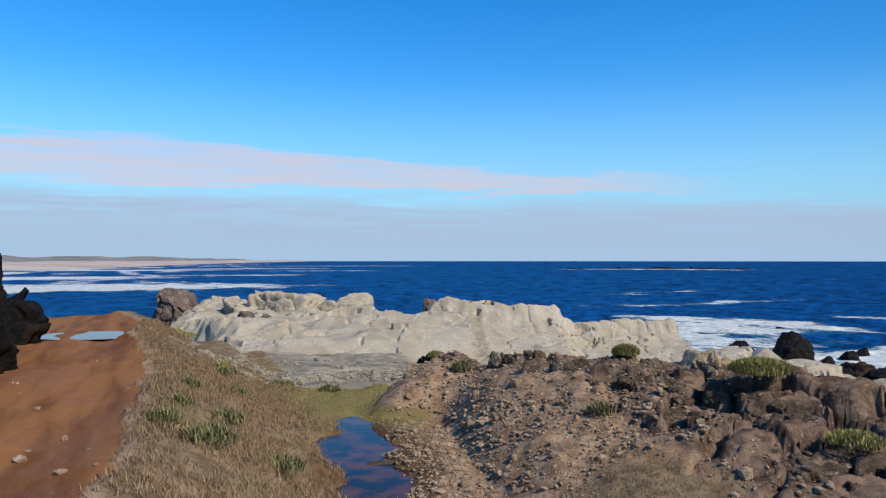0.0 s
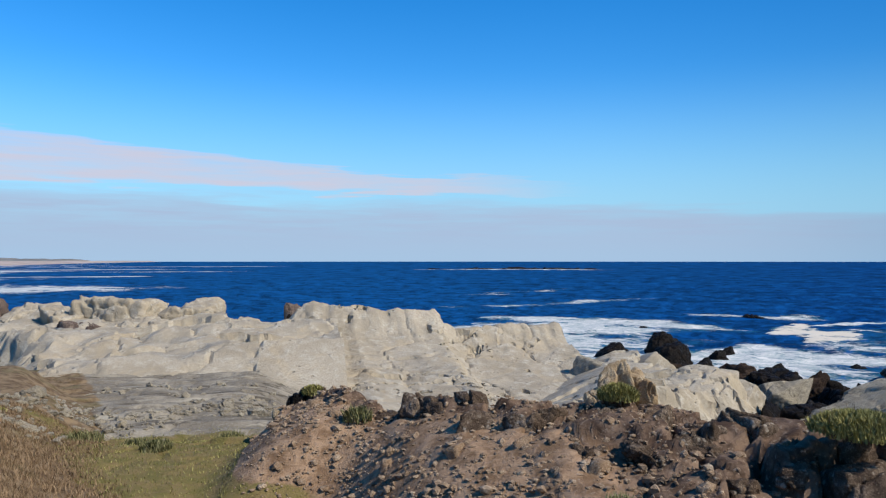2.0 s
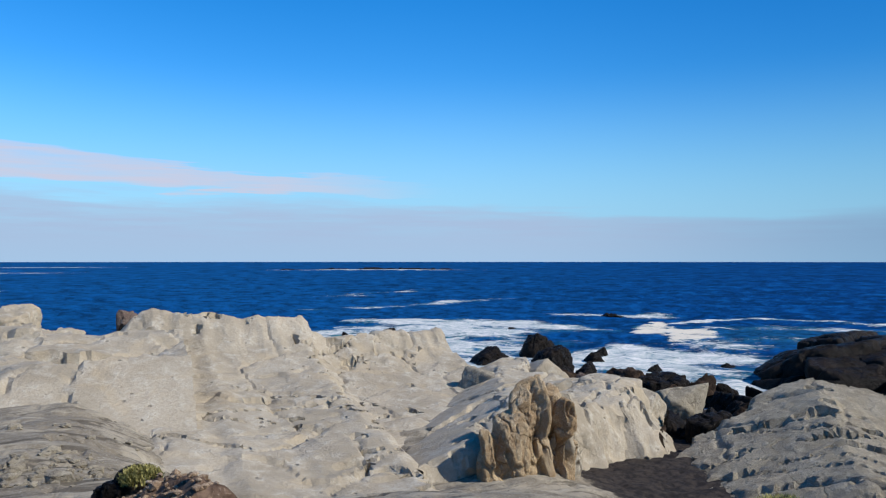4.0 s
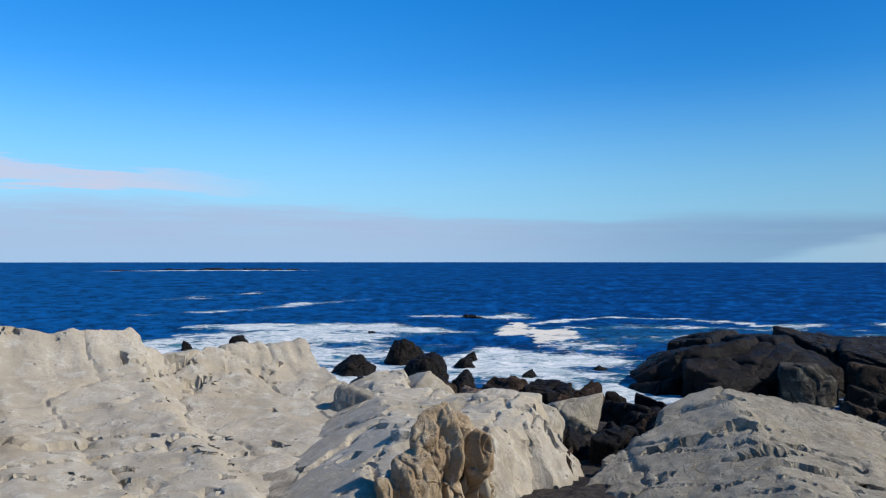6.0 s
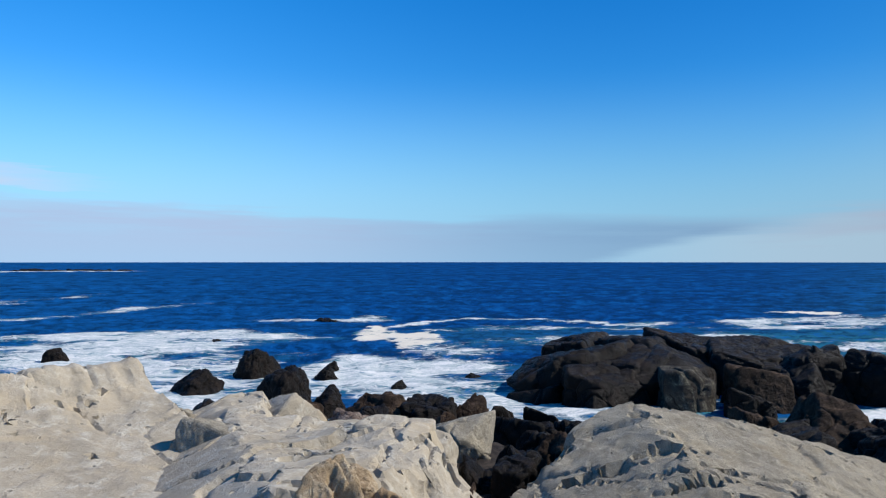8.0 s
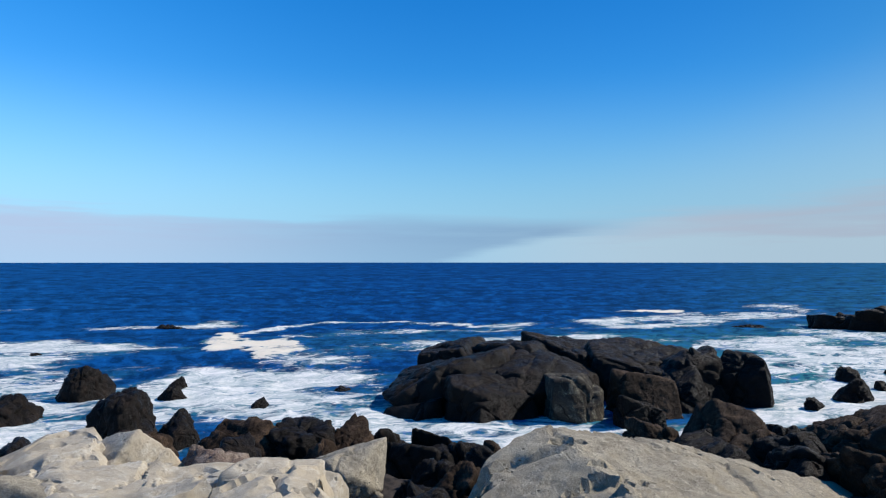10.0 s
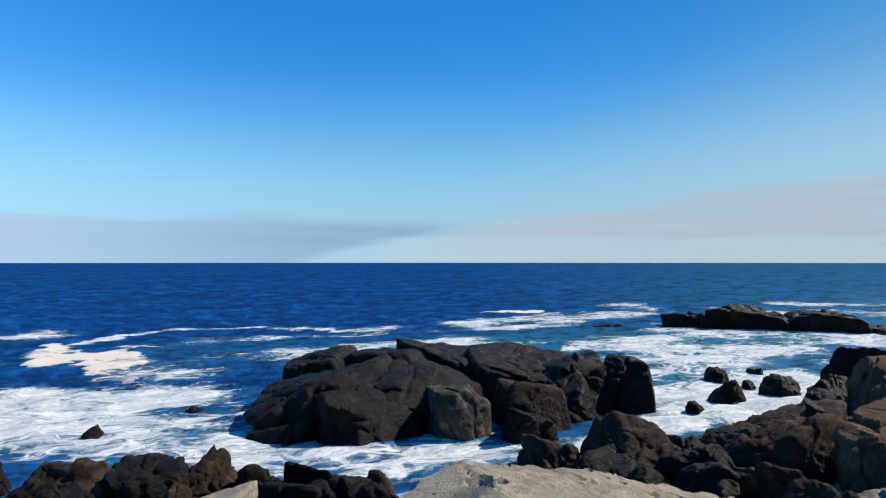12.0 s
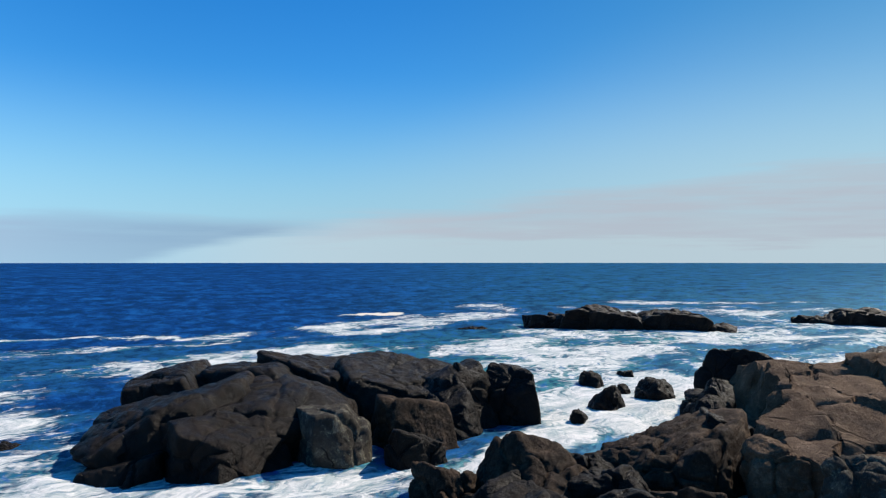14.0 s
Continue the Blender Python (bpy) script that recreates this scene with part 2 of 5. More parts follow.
def stone(name, dark, mid, light, scale=1.0, rough=0.85, bump=0.6, pits=0.0, spots=None, stain=None, gloss=None, shine=0.2, speckle=1.0, veins=0.75):
    """Weathered stone: three tones, coarse stains, fine grain, optional pits with painted shade, lichen spots and
    stained patches.
    """
    m, t, b, co = surface(name)
    coarse = tex_noise(t, co, 0.35 * scale, 5.0, 0.6, 0.4)
    middle = tex_noise(t, co, 1.7 * scale, 8.0, 0.62, 0.3)
    fine = tex_noise(t, co, 9.0 * scale, 8.0, 0.65)
    col = blend(t, step(t, coarse, 0.36, 0.64), dark, mid)
    col = blend(t, step(t, middle, 0.45, 0.72), col, light)
    col = blend(t, mth(t, "MULTIPLY", step(t, fine, 0.58, 0.34), 0.6), col, dark)
    speck = tex_noise(t, co, 38.0 * scale, 4.0, 0.7)
    col = blend(t, mth(t, "MULTIPLY", step(t, speck, 0.56, 0.38), 0.65 * speckle), col, tuple(q * 0.7 for q in dark))
    col = blend(t, mth(t, "MULTIPLY", step(t, speck, 0.57, 0.68), 0.55 * speckle), col, tuple(min(0.6, q * 1.25) for q in light))
    if stain:
        s = tex_noise(t, stretch(t, co, 0.7, 0.7, 0.25), 0.6 * scale, 6.0, 0.6, 0.8)
        col = blend(t, mth(t, "MULTIPLY", step(t, s, 0.52, 0.68), stain[1]), col, stain[0])
    if spots:
        v = tex_cells(t, stretch(t, co, 1, 1, 1), 6.5 * scale)
        keep = mth(t, "MULTIPLY", step(t, v, 0.34, 0.2), step(t, middle, 0.46, 0.6))
        col = blend(t, mth(t, "MULTIPLY", keep, spots[1]), col, spots[0])
    hgt = mth(t, "ADD", mth(t, "MULTIPLY", middle, 0.6), mth(t, "ADD", mth(t, "MULTIPLY", fine, 0.45), mth(t, "MULTIPLY", speck, 0.18)))
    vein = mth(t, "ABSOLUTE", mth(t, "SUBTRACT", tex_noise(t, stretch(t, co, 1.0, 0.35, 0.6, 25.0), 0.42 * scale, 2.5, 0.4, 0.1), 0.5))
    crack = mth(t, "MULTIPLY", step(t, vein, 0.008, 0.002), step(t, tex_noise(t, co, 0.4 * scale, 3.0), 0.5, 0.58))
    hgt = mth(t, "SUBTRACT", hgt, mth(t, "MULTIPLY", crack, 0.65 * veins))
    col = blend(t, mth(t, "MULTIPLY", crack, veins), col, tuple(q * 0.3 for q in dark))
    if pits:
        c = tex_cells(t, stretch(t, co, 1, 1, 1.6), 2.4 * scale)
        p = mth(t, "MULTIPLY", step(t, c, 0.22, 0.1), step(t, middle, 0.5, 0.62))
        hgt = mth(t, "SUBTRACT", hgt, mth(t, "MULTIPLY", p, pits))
        # the shade inside the pits is painted into the colour too
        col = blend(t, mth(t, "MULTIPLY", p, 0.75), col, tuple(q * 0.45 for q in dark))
    t.links.new(col, b.inputs["Base Color"])
    if gloss:
        t.links.new(step(t, middle, 0.4, 0.65, gloss[0], gloss[1]), b.inputs["Roughness"])
    else:
        b.inputs["Roughness"].default_value = rough
    b.inputs["Specular IOR Level"].default_value = shine
    relief(t, b, hgt, bump, 0.25 / scale)
    return m


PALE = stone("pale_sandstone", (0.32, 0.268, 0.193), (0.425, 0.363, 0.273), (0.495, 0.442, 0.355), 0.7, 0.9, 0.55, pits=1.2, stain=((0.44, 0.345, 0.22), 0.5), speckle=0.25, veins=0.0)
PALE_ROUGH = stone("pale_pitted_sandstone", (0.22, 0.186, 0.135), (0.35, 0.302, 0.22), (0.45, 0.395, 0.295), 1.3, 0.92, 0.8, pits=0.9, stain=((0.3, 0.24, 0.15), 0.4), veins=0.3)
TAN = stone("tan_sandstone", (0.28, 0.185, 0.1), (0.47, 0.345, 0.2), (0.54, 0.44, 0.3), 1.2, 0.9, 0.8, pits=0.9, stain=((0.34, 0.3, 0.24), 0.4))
BROWN = stone("brown_rock", (0.07, 0.047, 0.032), (0.17, 0.118, 0.08), (0.31, 0.235, 0.17), 1.2, 0.85, 0.8, spots=((0.4, 0.35, 0.28), 0.8), stain=((0.06, 0.045, 0.04), 0.6), shine=0.1)
BLACK = stone("black_wet_rock", (0.004, 0.0029, 0.0022), (0.0095, 0.0068, 0.0052), (0.03, 0.021, 0.0155), 0.8, 0.5, 0.9, stain=((0.045, 0.03, 0.02), 0.4), gloss=(0.45, 0.8), shine=0.12)
DUSK = stone("dark_brown_rock", (0.016, 0.0098, 0.0062), (0.046, 0.029, 0.018), (0.12, 0.077, 0.049), 0.6, 0.75, 0.7, stain=((0.014, 0.011, 0.01), 0.6), shine=0.08)
UMBER = stone("weathered_brown_rock", (0.075, 0.045, 0.027), (0.135, 0.085, 0.053), (0.21, 0.14, 0.09), 0.6, 0.85, 0.7, stain=((0.035, 0.026, 0.021), 0.5), shine=0.08)
GREY = stone("grey_lichened_rock", (0.026, 0.022, 0.018), (0.068, 0.058, 0.045), (0.17, 0.15, 0.112), 1.0, 0.85, 0.8, shine=0.1, spots=((0.26, 0.26, 0.17), 0.5))
RUST = stone("rusty_boulder", (0.1, 0.07, 0.055), (0.19, 0.13, 0.1), (0.3, 0.24, 0.19), 0.5, 0.9, 0.6, stain=((0.12, 0.08, 0.06), 0.6))
RUBBLE = stone("rubble_stone", (0.2, 0.13, 0.08), (0.36, 0.255, 0.165), (0.52, 0.415, 0.3), 2.5, 0.9, 0.6, shine=0.1)


def ground_material():
    m, t, b, co = surface("coastal_ground")
    n1, n2, n3 = tex_noise(t, co, 0.5, 6.0, 0.6), tex_noise(t, co, 2.5, 8.0, 0.65), tex_noise(t, co, 14.0, 6.0, 0.65)
    brown = blend(t, step(t, n2, 0.4, 0.62), (0.19, 0.113, 0.062), (0.37, 0.24, 0.145))
    brown = blend(t, mth(t, "MULTIPLY", step(t, n3, 0.5, 0.7), 0.6), brown, (0.27, 0.2, 0.15))
    pale = blend(t, step(t, n1, 0.4, 0.6), (0.19, 0.158, 0.115), (0.31, 0.265, 0.195))
    pale = blend(t, mth(t, "MULTIPLY", step(t, n2, 0.52, 0.66), 0.7), pale, (0.13, 0.11, 0.085))
    pale = blend(t, mth(t, "MULTIPLY", step(t, n3, 0.45, 0.7), 0.35), pale, (0.43, 0.4, 0.34))
    beds = tex_noise(t, stretch(t, co, 0.3, 1.9, 1.0, -12.0), 1.0, 7.0, 0.66, 0.4)
    pale = blend(t, mth(t, "MULTIPLY", step(t, beds, 0.47, 0.38), 0.8), pale, (0.085, 0.07, 0.052))
    pale = blend(t, mth(t, "MULTIPLY", step(t, beds, 0.56, 0.66), 0.6), pale, (0.42, 0.375, 0.29))
    straw = blend(t, step(t, n2, 0.38, 0.62), (0.12, 0.077, 0.042), (0.25, 0.175, 0.1))
    straw = blend(t, mth(t, "MULTIPLY", step(t, n1, 0.5, 0.66), 0.5), straw, (0.12, 0.11, 0.045))
    moss = blend(t, step(t, n2, 0.4, 0.62), (0.2, 0.145, 0.06), (0.15, 0.125, 0.04))
    ruts = tex_noise(t, stretch(t, co, 1.6, 0.2, 1.0, -20.0), 1.0, 6.0, 0.6, 0.5)
    mud = blend(t, step(t, ruts, 0.36, 0.62), (0.14, 0.052, 0.016), (0.26, 0.112, 0.038))
    mud = blend(t, mth(t, "MULTIPLY", step(t, n1, 0.5, 0.62), 0.5), mud, (0.19, 0.085, 0.05))
    mud = blend(t, mth(t, "MULTIPLY", step(t, n3, 0.6, 0.75), 0.25), mud, (0.32, 0.2, 0.13))
    dark = blend(t, step(t, n2, 0.4, 0.6), (0.02, 0.017, 0.016), (0.05, 0.04, 0.033))
    jig = mth(t, "MULTIPLY", mth(t, "SUBTRACT", n2, 0.5), 0.9)

    def edge(key):
        return step(t, mth(t, "ADD", layer(t, key), jig), 0.35, 0.65)
    col = blend(t, edge("pale"), brown, pale)
    crag = blend(t, step(t, n2, 0.38, 0.64), (0.07, 0.043, 0.029), (0.2, 0.133, 0.09))
    crag = blend(t, mth(t, "MULTIPLY", step(t, n3, 0.56, 0.7), 0.6), crag, (0.36, 0.29, 0.22))
    col = blend(t, edge("crag"), col, crag)
    col = blend(t, edge("wet"), col, dark)
    col = blend(t, edge("straw"), col, straw)
    col = blend(t, edge("moss"), col, moss)
    col = blend(t, edge("silt"), col, blend(t, step(t, n2, 0.4, 0.6), (0.07, 0.04, 0.022), (0.14, 0.085, 0.045)))
    col = blend(t, edge("mud"), col, mud)
    t.links.new(col, b.inputs["Base Color"])
    t.links.new(step(t, mth(t, "ADD", layer(t, "mud"), jig), 0.4, 0.9, 0.9, 0.8), b.inputs["Roughness"])
    b.inputs["Specular IOR Level"].default_value = 0.1
    relief(t, b, mth(t, "ADD", mth(t, "MULTIPLY", n2, 0.6), mth(t, "MULTIPLY", n3, 0.4)), 0.7, 0.12)
    return m


def sea_material():
    m, t, b, co = surface("sea_water")
    foam_here, aer_sunlit = layer(t, "foam"), layer(t, "aerated_sunlit")
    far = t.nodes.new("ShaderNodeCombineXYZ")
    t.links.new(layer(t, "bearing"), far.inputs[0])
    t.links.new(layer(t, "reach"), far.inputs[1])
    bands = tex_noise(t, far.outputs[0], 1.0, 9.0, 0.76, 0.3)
    swell = tex_noise(t, stretch(t, co, 0.35, 1.0, 1.0, 40.0), 0.16, 5.0, 0.6)
    chop = tex_noise(t, stretch(t, co, 0.5, 1.0, 1.0, 30.0), 0.9, 6.0, 0.65)
    long = tex_noise(t, stretch(t, co, 0.2, 1.0, 1.0, 38.0), 0.02, 6.0, 0.6)
    deep = blend(t, step(t, swell, 0.35, 0.65), (0.0008, 0.017, 0.074), (0.0013, 0.035, 0.152))
    deep = blend(t, mth(t, "MULTIPLY", step(t, long, 0.4, 0.62), 0.6), deep, (0.002, 0.046, 0.19))
    # sky sheen towards the bay, painted into the water as a paler blue
    deep = blend(t, layer(t, "painted_sheen"), deep, blend(t, step(t, swell, 0.35, 0.65), (0.003, 0.05, 0.15), (0.005, 0.085, 0.25)))
    # teal of aerated water, shared by the painted sunlight scatter of sunward bearings
    col = blend(t, mth(t, "MULTIPLY", aer_sunlit, step(t, swell, 0.3, 0.6, 0.45, 1.0)), deep, (0.026, 0.15, 0.155))
    drift = t.nodes.new("ShaderNodeTexNoise")
    drift.inputs["Scale"].default_value, drift.inputs["Detail"].default_value = 0.3, 4.0
    t.links.new(co, drift.inputs["Vector"])
    push = t.nodes.new("ShaderNodeVectorMath")
    push.operation = "MULTIPLY_ADD"
    push.inputs[1].default_value = (4.5, 4.5, 0.0)
    t.links.new(drift.outputs["Color"], push.inputs[0])
    t.links.new(stretch(t, co, 0.6, 1.0, 0.0, 35.0), push.inputs[2])
    bent = push.outputs[0]
    web = tex_noise(t, bent, 0.5, 9.0, 0.64, 0.4)
    blot = tex_noise(t, bent, 0.14, 6.0, 0.6, 0.5)
    grain = tex_noise(t, bent, 2.4, 6.0, 0.65, 0.3)
    net = mth(t, "ADD", step(t, tex_cells(t, bent, 0.45, "DISTANCE_TO_EDGE"), 0.2, 0.0), mth(t, "MULTIPLY", step(t, tex_cells(t, bent, 1.15, "DISTANCE_TO_EDGE"), 0.22, 0.0), 0.7))
    n = mth(t, "ADD", mth(t, "MULTIPLY", mth(t, "SUBTRACT", blot, 0.5), 2.3), mth(t, "MULTIPLY", mth(t, "SUBTRACT", web, 0.5), 1.5))
    n = mth(t, "ADD", n, mth(t, "ADD", mth(t, "MULTIPLY", mth(t, "SUBTRACT", grain, 0.5), 0.8), mth(t, "MULTIPLY", net, 0.3)))
    cover = step(t, mth(t, "ADD", mth(t, "SUBTRACT", mth(t, "MULTIPLY", foam_here, 1.05), 0.74), n), -0.12, 0.5)
    cover = mth(t, "MULTIPLY", cover, step(t, foam_here, 0.03, 0.3))
    froth = blend(t, step(t, mth(t, "ADD", mth(t, "MULTIPLY", grain, 0.5), mth(t, "MULTIPLY", web, 0.5)), 0.4, 0.62), (0.31, 0.37, 0.37), (0.69, 0.665, 0.625))
    froth = blend(t, layer(t, "cream"), froth, (0.64, 0.57, 0.46))
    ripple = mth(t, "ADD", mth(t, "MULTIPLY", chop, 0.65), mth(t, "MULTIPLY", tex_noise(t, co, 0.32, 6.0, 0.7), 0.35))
    # shaded and lit faces of the ripples, painted into the colour
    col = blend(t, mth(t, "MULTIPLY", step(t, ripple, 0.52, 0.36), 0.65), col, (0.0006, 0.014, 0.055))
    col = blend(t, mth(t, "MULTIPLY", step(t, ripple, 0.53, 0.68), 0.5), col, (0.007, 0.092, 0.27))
    # same for distant waves: dark streaks and highlight streaks painted as bands
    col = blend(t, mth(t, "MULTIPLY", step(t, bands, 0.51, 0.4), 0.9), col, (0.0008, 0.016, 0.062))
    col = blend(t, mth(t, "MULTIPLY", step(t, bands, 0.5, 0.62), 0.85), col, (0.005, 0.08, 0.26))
    bump = t.nodes.new("ShaderNodeBump")
    bump.inputs["Strength"].default_value, bump.inputs["Distance"].default_value = 0.8, 0.8
    t.links.new(mth(t, "ADD", mth(t, "MULTIPLY", chop, 0.6), swell), bump.inputs["Height"])
    body = t.nodes.new("ShaderNodeBsdfDiffuse")
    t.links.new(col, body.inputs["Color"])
    t.links.new(bump.outputs[0], body.inputs["Normal"])
    shine = t.nodes.new("ShaderNodeBsdfGlossy")
    shine.inputs["Roughness"].default_value = 0.3
    shine.inputs["Color"].default_value = (0.4, 0.85, 1.0, 1)
    t.links.new(bump.outputs[0], shine.inputs["Normal"])
    wet = t.nodes.new("ShaderNodeMixShader")
    wet.inputs[0].default_value = SEA_SHINE
    t.links.new(body.outputs[0], wet.inputs[1])
    t.links.new(shine.outputs[0], wet.inputs[2])
    fb = t.nodes.new("ShaderNodeBsdfPrincipled")
    fb.inputs["Roughness"].default_value = 0.9
    fb.inputs["Specular IOR Level"].default_value = 0.1
    t.links.new(froth, fb.inputs["Base Color"])
    bump2 = t.nodes.new("ShaderNodeBump")
    bump2.inputs["Strength"].default_value, bump2.inputs["Distance"].default_value = 0.4, 0.3
    t.links.new(mth(t, "ADD", web, grain), bump2.inputs["Height"])
    t.links.new(bump2.outputs[0], fb.inputs["Normal"])
    mix = t.nodes.new("ShaderNodeMixShader")
    t.links.new(cover, mix.inputs[0])
    t.links.new(wet.outputs[0], mix.inputs[1])
    t.links.new(fb.outputs[0], mix.inputs[2])
    t.links.new(mix.outputs[0], t.nodes["Material Output"].inputs["Surface"])
    t.nodes.remove(b)
    return m


SEA_SHINE = 0.05


def plain(name, a, b_col, scale, rough=0.9, bump=0.3):
    m, t, b, co = surface(name)
    n = tex_noise(t, co, scale, 6.0, 0.6)
    t.links.new(blend(t, step(t, n, 0.35, 0.65), a, b_col), b.inputs["Base Color"])
    b.inputs["Roughness"].default_value = rough
    b.inputs["Specular IOR Level"].default_value = 0.2
    relief(t, b, n, bump, 0.1)
    return m


def blade_material(name, a, b_col):
    m, t, b, co = surface(name)
    g = t.nodes.new("ShaderNodeNewGeometry")
    t.links.new(blend(t, g.outputs["Random Per Island"], a, b_col), b.inputs["Base Color"])
    b.inputs["Roughness"].default_value = 0.8
    b.inputs["Specular IOR Level"].default_value = 0.15
    return m


GROUND, SEA = ground_material(), sea_material()
SAND = plain("beach_sand", (0.36, 0.28, 0.23), (0.48, 0.39, 0.33), 0.01)
# scrub greyed, so that the haze of distance sits in its colour
DUNE = plain("dune_scrub", (0.15, 0.145, 0.13), (0.24, 0.225, 0.2), 0.01)
STRAW = blade_material("dry_grass", (0.115, 0.07, 0.036), (0.33, 0.225, 0.128))
LEAF = blade_material("green_leaf", (0.035, 0.045, 0.012), (0.26, 0.235, 0.11))
TWIG = blade_material("dry_twig", (0.06, 0.04, 0.024), (0.16, 0.11, 0.065))
OLIVE = blade_material("olive_leaf", (0.12, 0.112, 0.03), (0.38, 0.335, 0.12))


def pool_material():
    m, t, b, co = surface("still_water")
    n = tex_noise(t, co, 1.2, 5.0, 0.6)
    t.links.new(blend(t, step(t, n, 0.42, 0.6), (0.01, 0.01, 0.016), (0.085, 0.03, 0.014)), b.inputs["Base Color"])
    b.inputs["Roughness"].default_value = 0.06
    b.inputs["IOR"].default_value = 1.33
    b.inputs["Specular IOR Level"].default_value = 0.2
    relief(t, b, tex_noise(t, co, 3.0, 3.0), 0.06, 0.03)
    return m


POOL = pool_material()


# ---- ground ----
LAND = [(-90, -60), (75, -60), (84, -6), (78, 12), (62, 24), (50, 33), (44, 41), (42, 49), (36, 56), (30, 63), (24, 69), (6, 71), (-4, 70), (-8, 86), (-22, 89),
        (-33, 96), (-36, 80), (-24, 60), (-22, 46), (-30, 43), (-90, 46)]


def inside(x, y, poly):
    """Distance to the polygon's edge, plus inside, minus outside."""
    best, odd = np.full(x.shape, 1e9), np.zeros(x.shape, bool)
    for (ax, ay), (bx, by) in zip(poly, poly[1:] + poly[:1]):
        ex, ey = bx - ax, by - ay
        k = np.clip(((x - ax) * ex + (y - ay) * ey) / (ex * ex + ey * ey), 0, 1)
        best = np.minimum(best, np.hypot(x - ax - k * ex, y - ay - k * ey))
        odd ^= ((ay > y) != (by > y)) & (x < (bx - ax) * (y - ay) / (by - ay + 1e-9) + ax)
    return np.where(odd, best, -best)


def verge(y):
    """x of the track's seaward edge."""
    q = np.maximum(y, -10) - 8.2
    return -3.9 - 0.33 * q - 0.0035 * q * np.abs(q)


def crest_y(x):
    """The ridge's crest: a tongue at its seaward end, then slanting back along the mound."""
    line = np.interp(x, [-2.0, 1.6, 2.6, 3.4, 4.8, 6.4, 7.8, 10.0, 14.0], [21.3, 21.2, 20.8, 19.8, 18.8, 18.2, 17.0, 15.0, 13.0])
    return line + 4.6 * np.exp(-((x + 0.4) / 1.5) ** 2) + 0.25 * np.sin(x * 1.3) + 0.15 * np.sin(x * 3.1 + 1)


def ground_zones(x, y):
    """Height and the cover of each kind of ground."""
    p = flat3(x, y)
    broad, fine = fbm(p * 0.16, 4, 3), fbm(p * 0.9, 4, 8)
    s = (x - verge(y)) * 0.94 + 0.22 * fine + 0.3 * broad
    # rock platform towards the sea
    z = 5.35 - 1.1 * ease(x, -1, 4) * ease(y, 28, 34) - 3.6 * ease(x, 7, 22) - 0.6 * ease(y, 34, 50) * ease(-x, -6, 4) + 0.12 * broad
    z = z - 2.3 * ease(y, 33, 43) * ease(x, -3.5, 3) * ease(x, 16, 9)
    # stony mound with the broken brown ridge
    over = y - crest_y(x)
    mound = 8.42 + 0.2 * ease(x, 3.0, 5.5) + 0.12 * np.sin(x * 1.7 + 0.6) * ease(over, -2.5, 0) - 0.17 * np.clip(-over - 0.3, 0, 9) - np.interp(x, [-2.5, -0.45, 0.0, 0.7, 1.2, 2.2], [1.7, 1.1, 0.9, 0.5, 0.3, 0.0])
    mound = mound - 0.2 * ease(x, 6.8, 8.5)
    near = ease(y, 20.6, 22.4) * ease(x, 1.9, 1.1)
    mound = mound * (1 - near) + (7.6 + 0.2 * ease(x, -0.9, -0.2)) * near
    rise = ease(over, 2.6, 0.0) * ease(x, -2.6, -0.6)
    # grassy bank below the track
    bank = 8.5 - 1.9 * ease(s, 0.2, 4.6) + 0.12 * np.exp(-((s - 0.4) / 0.6) ** 2)
    low = 6.62 - 1.1 * ease(y, 25, 33)
    bankside = ease(s - 0.12 * np.maximum(y - 24, 0), 6.0, 3.2)
    k = ease(y, 26, 33)
    low = low * (1 - k) + z * k
    base = low * (1 - bankside) + bank * bankside
    h = base * (1 - rise) + np.maximum(mound, base) * rise
    right = ease(x, 6, 10) * ease(over, 0.0, 2.6)
    h = h * (1 - right) + z * right
    # weathered detail
    warp = p + 0.35 * np.stack([fbm(p * 0.8 + q, 3, int(q)) for q in (2.0, 5.0)] + [0 * x], 1)
    f1, f2, own = cells(flat3(warp[:, 0], warp[:, 1], 0.8), 4, True)
    g1, g2, own2 = cells(flat3(warp[:, 0], warp[:, 1], 2.4), 9)
    blocks = (own - 0.5) * 0.36 - (0.22 + 0.55 * ease(x, 4.2, 5.6)) * np.exp(-((f2 - f1) / 0.085) ** 2) + (own2 - 0.5) * 0.16 - 0.12 * np.exp(-((g2 - g1) / 0.1) ** 2)
    stony = ease(x + 0.8 * broad, 2.8, 5.6) * ease(over, 3.5, 0.5)
    stony = np.maximum(stony, ease(over, -1.6, -0.2) * ease(over, 3.5, 1.5) * ease(x, -1.6, 0.0))
    grassy_flat = np.exp(-(((x - 3.4) / 1.5) ** 2 + ((y - 12.0) / 1.7) ** 2))
    stony = stony * (1 - np.clip(grassy_flat * 1.3, 0, 1))
    h = h + stony * blocks + 0.05 * fine * (1 - 0.5 * stony)
    road = ease(s, 0.15, -0.25) * ease(s, -4.6, -4.1)
    h = np.where(s < 0, 8.5 + 0.03 * broad + 0.6 * ease(s, -4.4, -7.5), h) + road * (0.06 * np.cos(s * 3.0) - 0.05)
    h = h - road * 0.10 * np.exp(-(((x + 12.6) / 1.5) ** 2 + ((y - 26.2) / 2.0) ** 2))
    plat = ease(over, 1.0, 4.0) * (1 - bankside)
    q1, q2, own3 = cells(flat3(x * 0.5 + 0.3 * broad, y * 1.3, 0.9), 21)
    h = h + plat * ((own3 - 0.5) * 0.16 - 0.1 * np.exp(-((q2 - q1) / 0.08) ** 2))
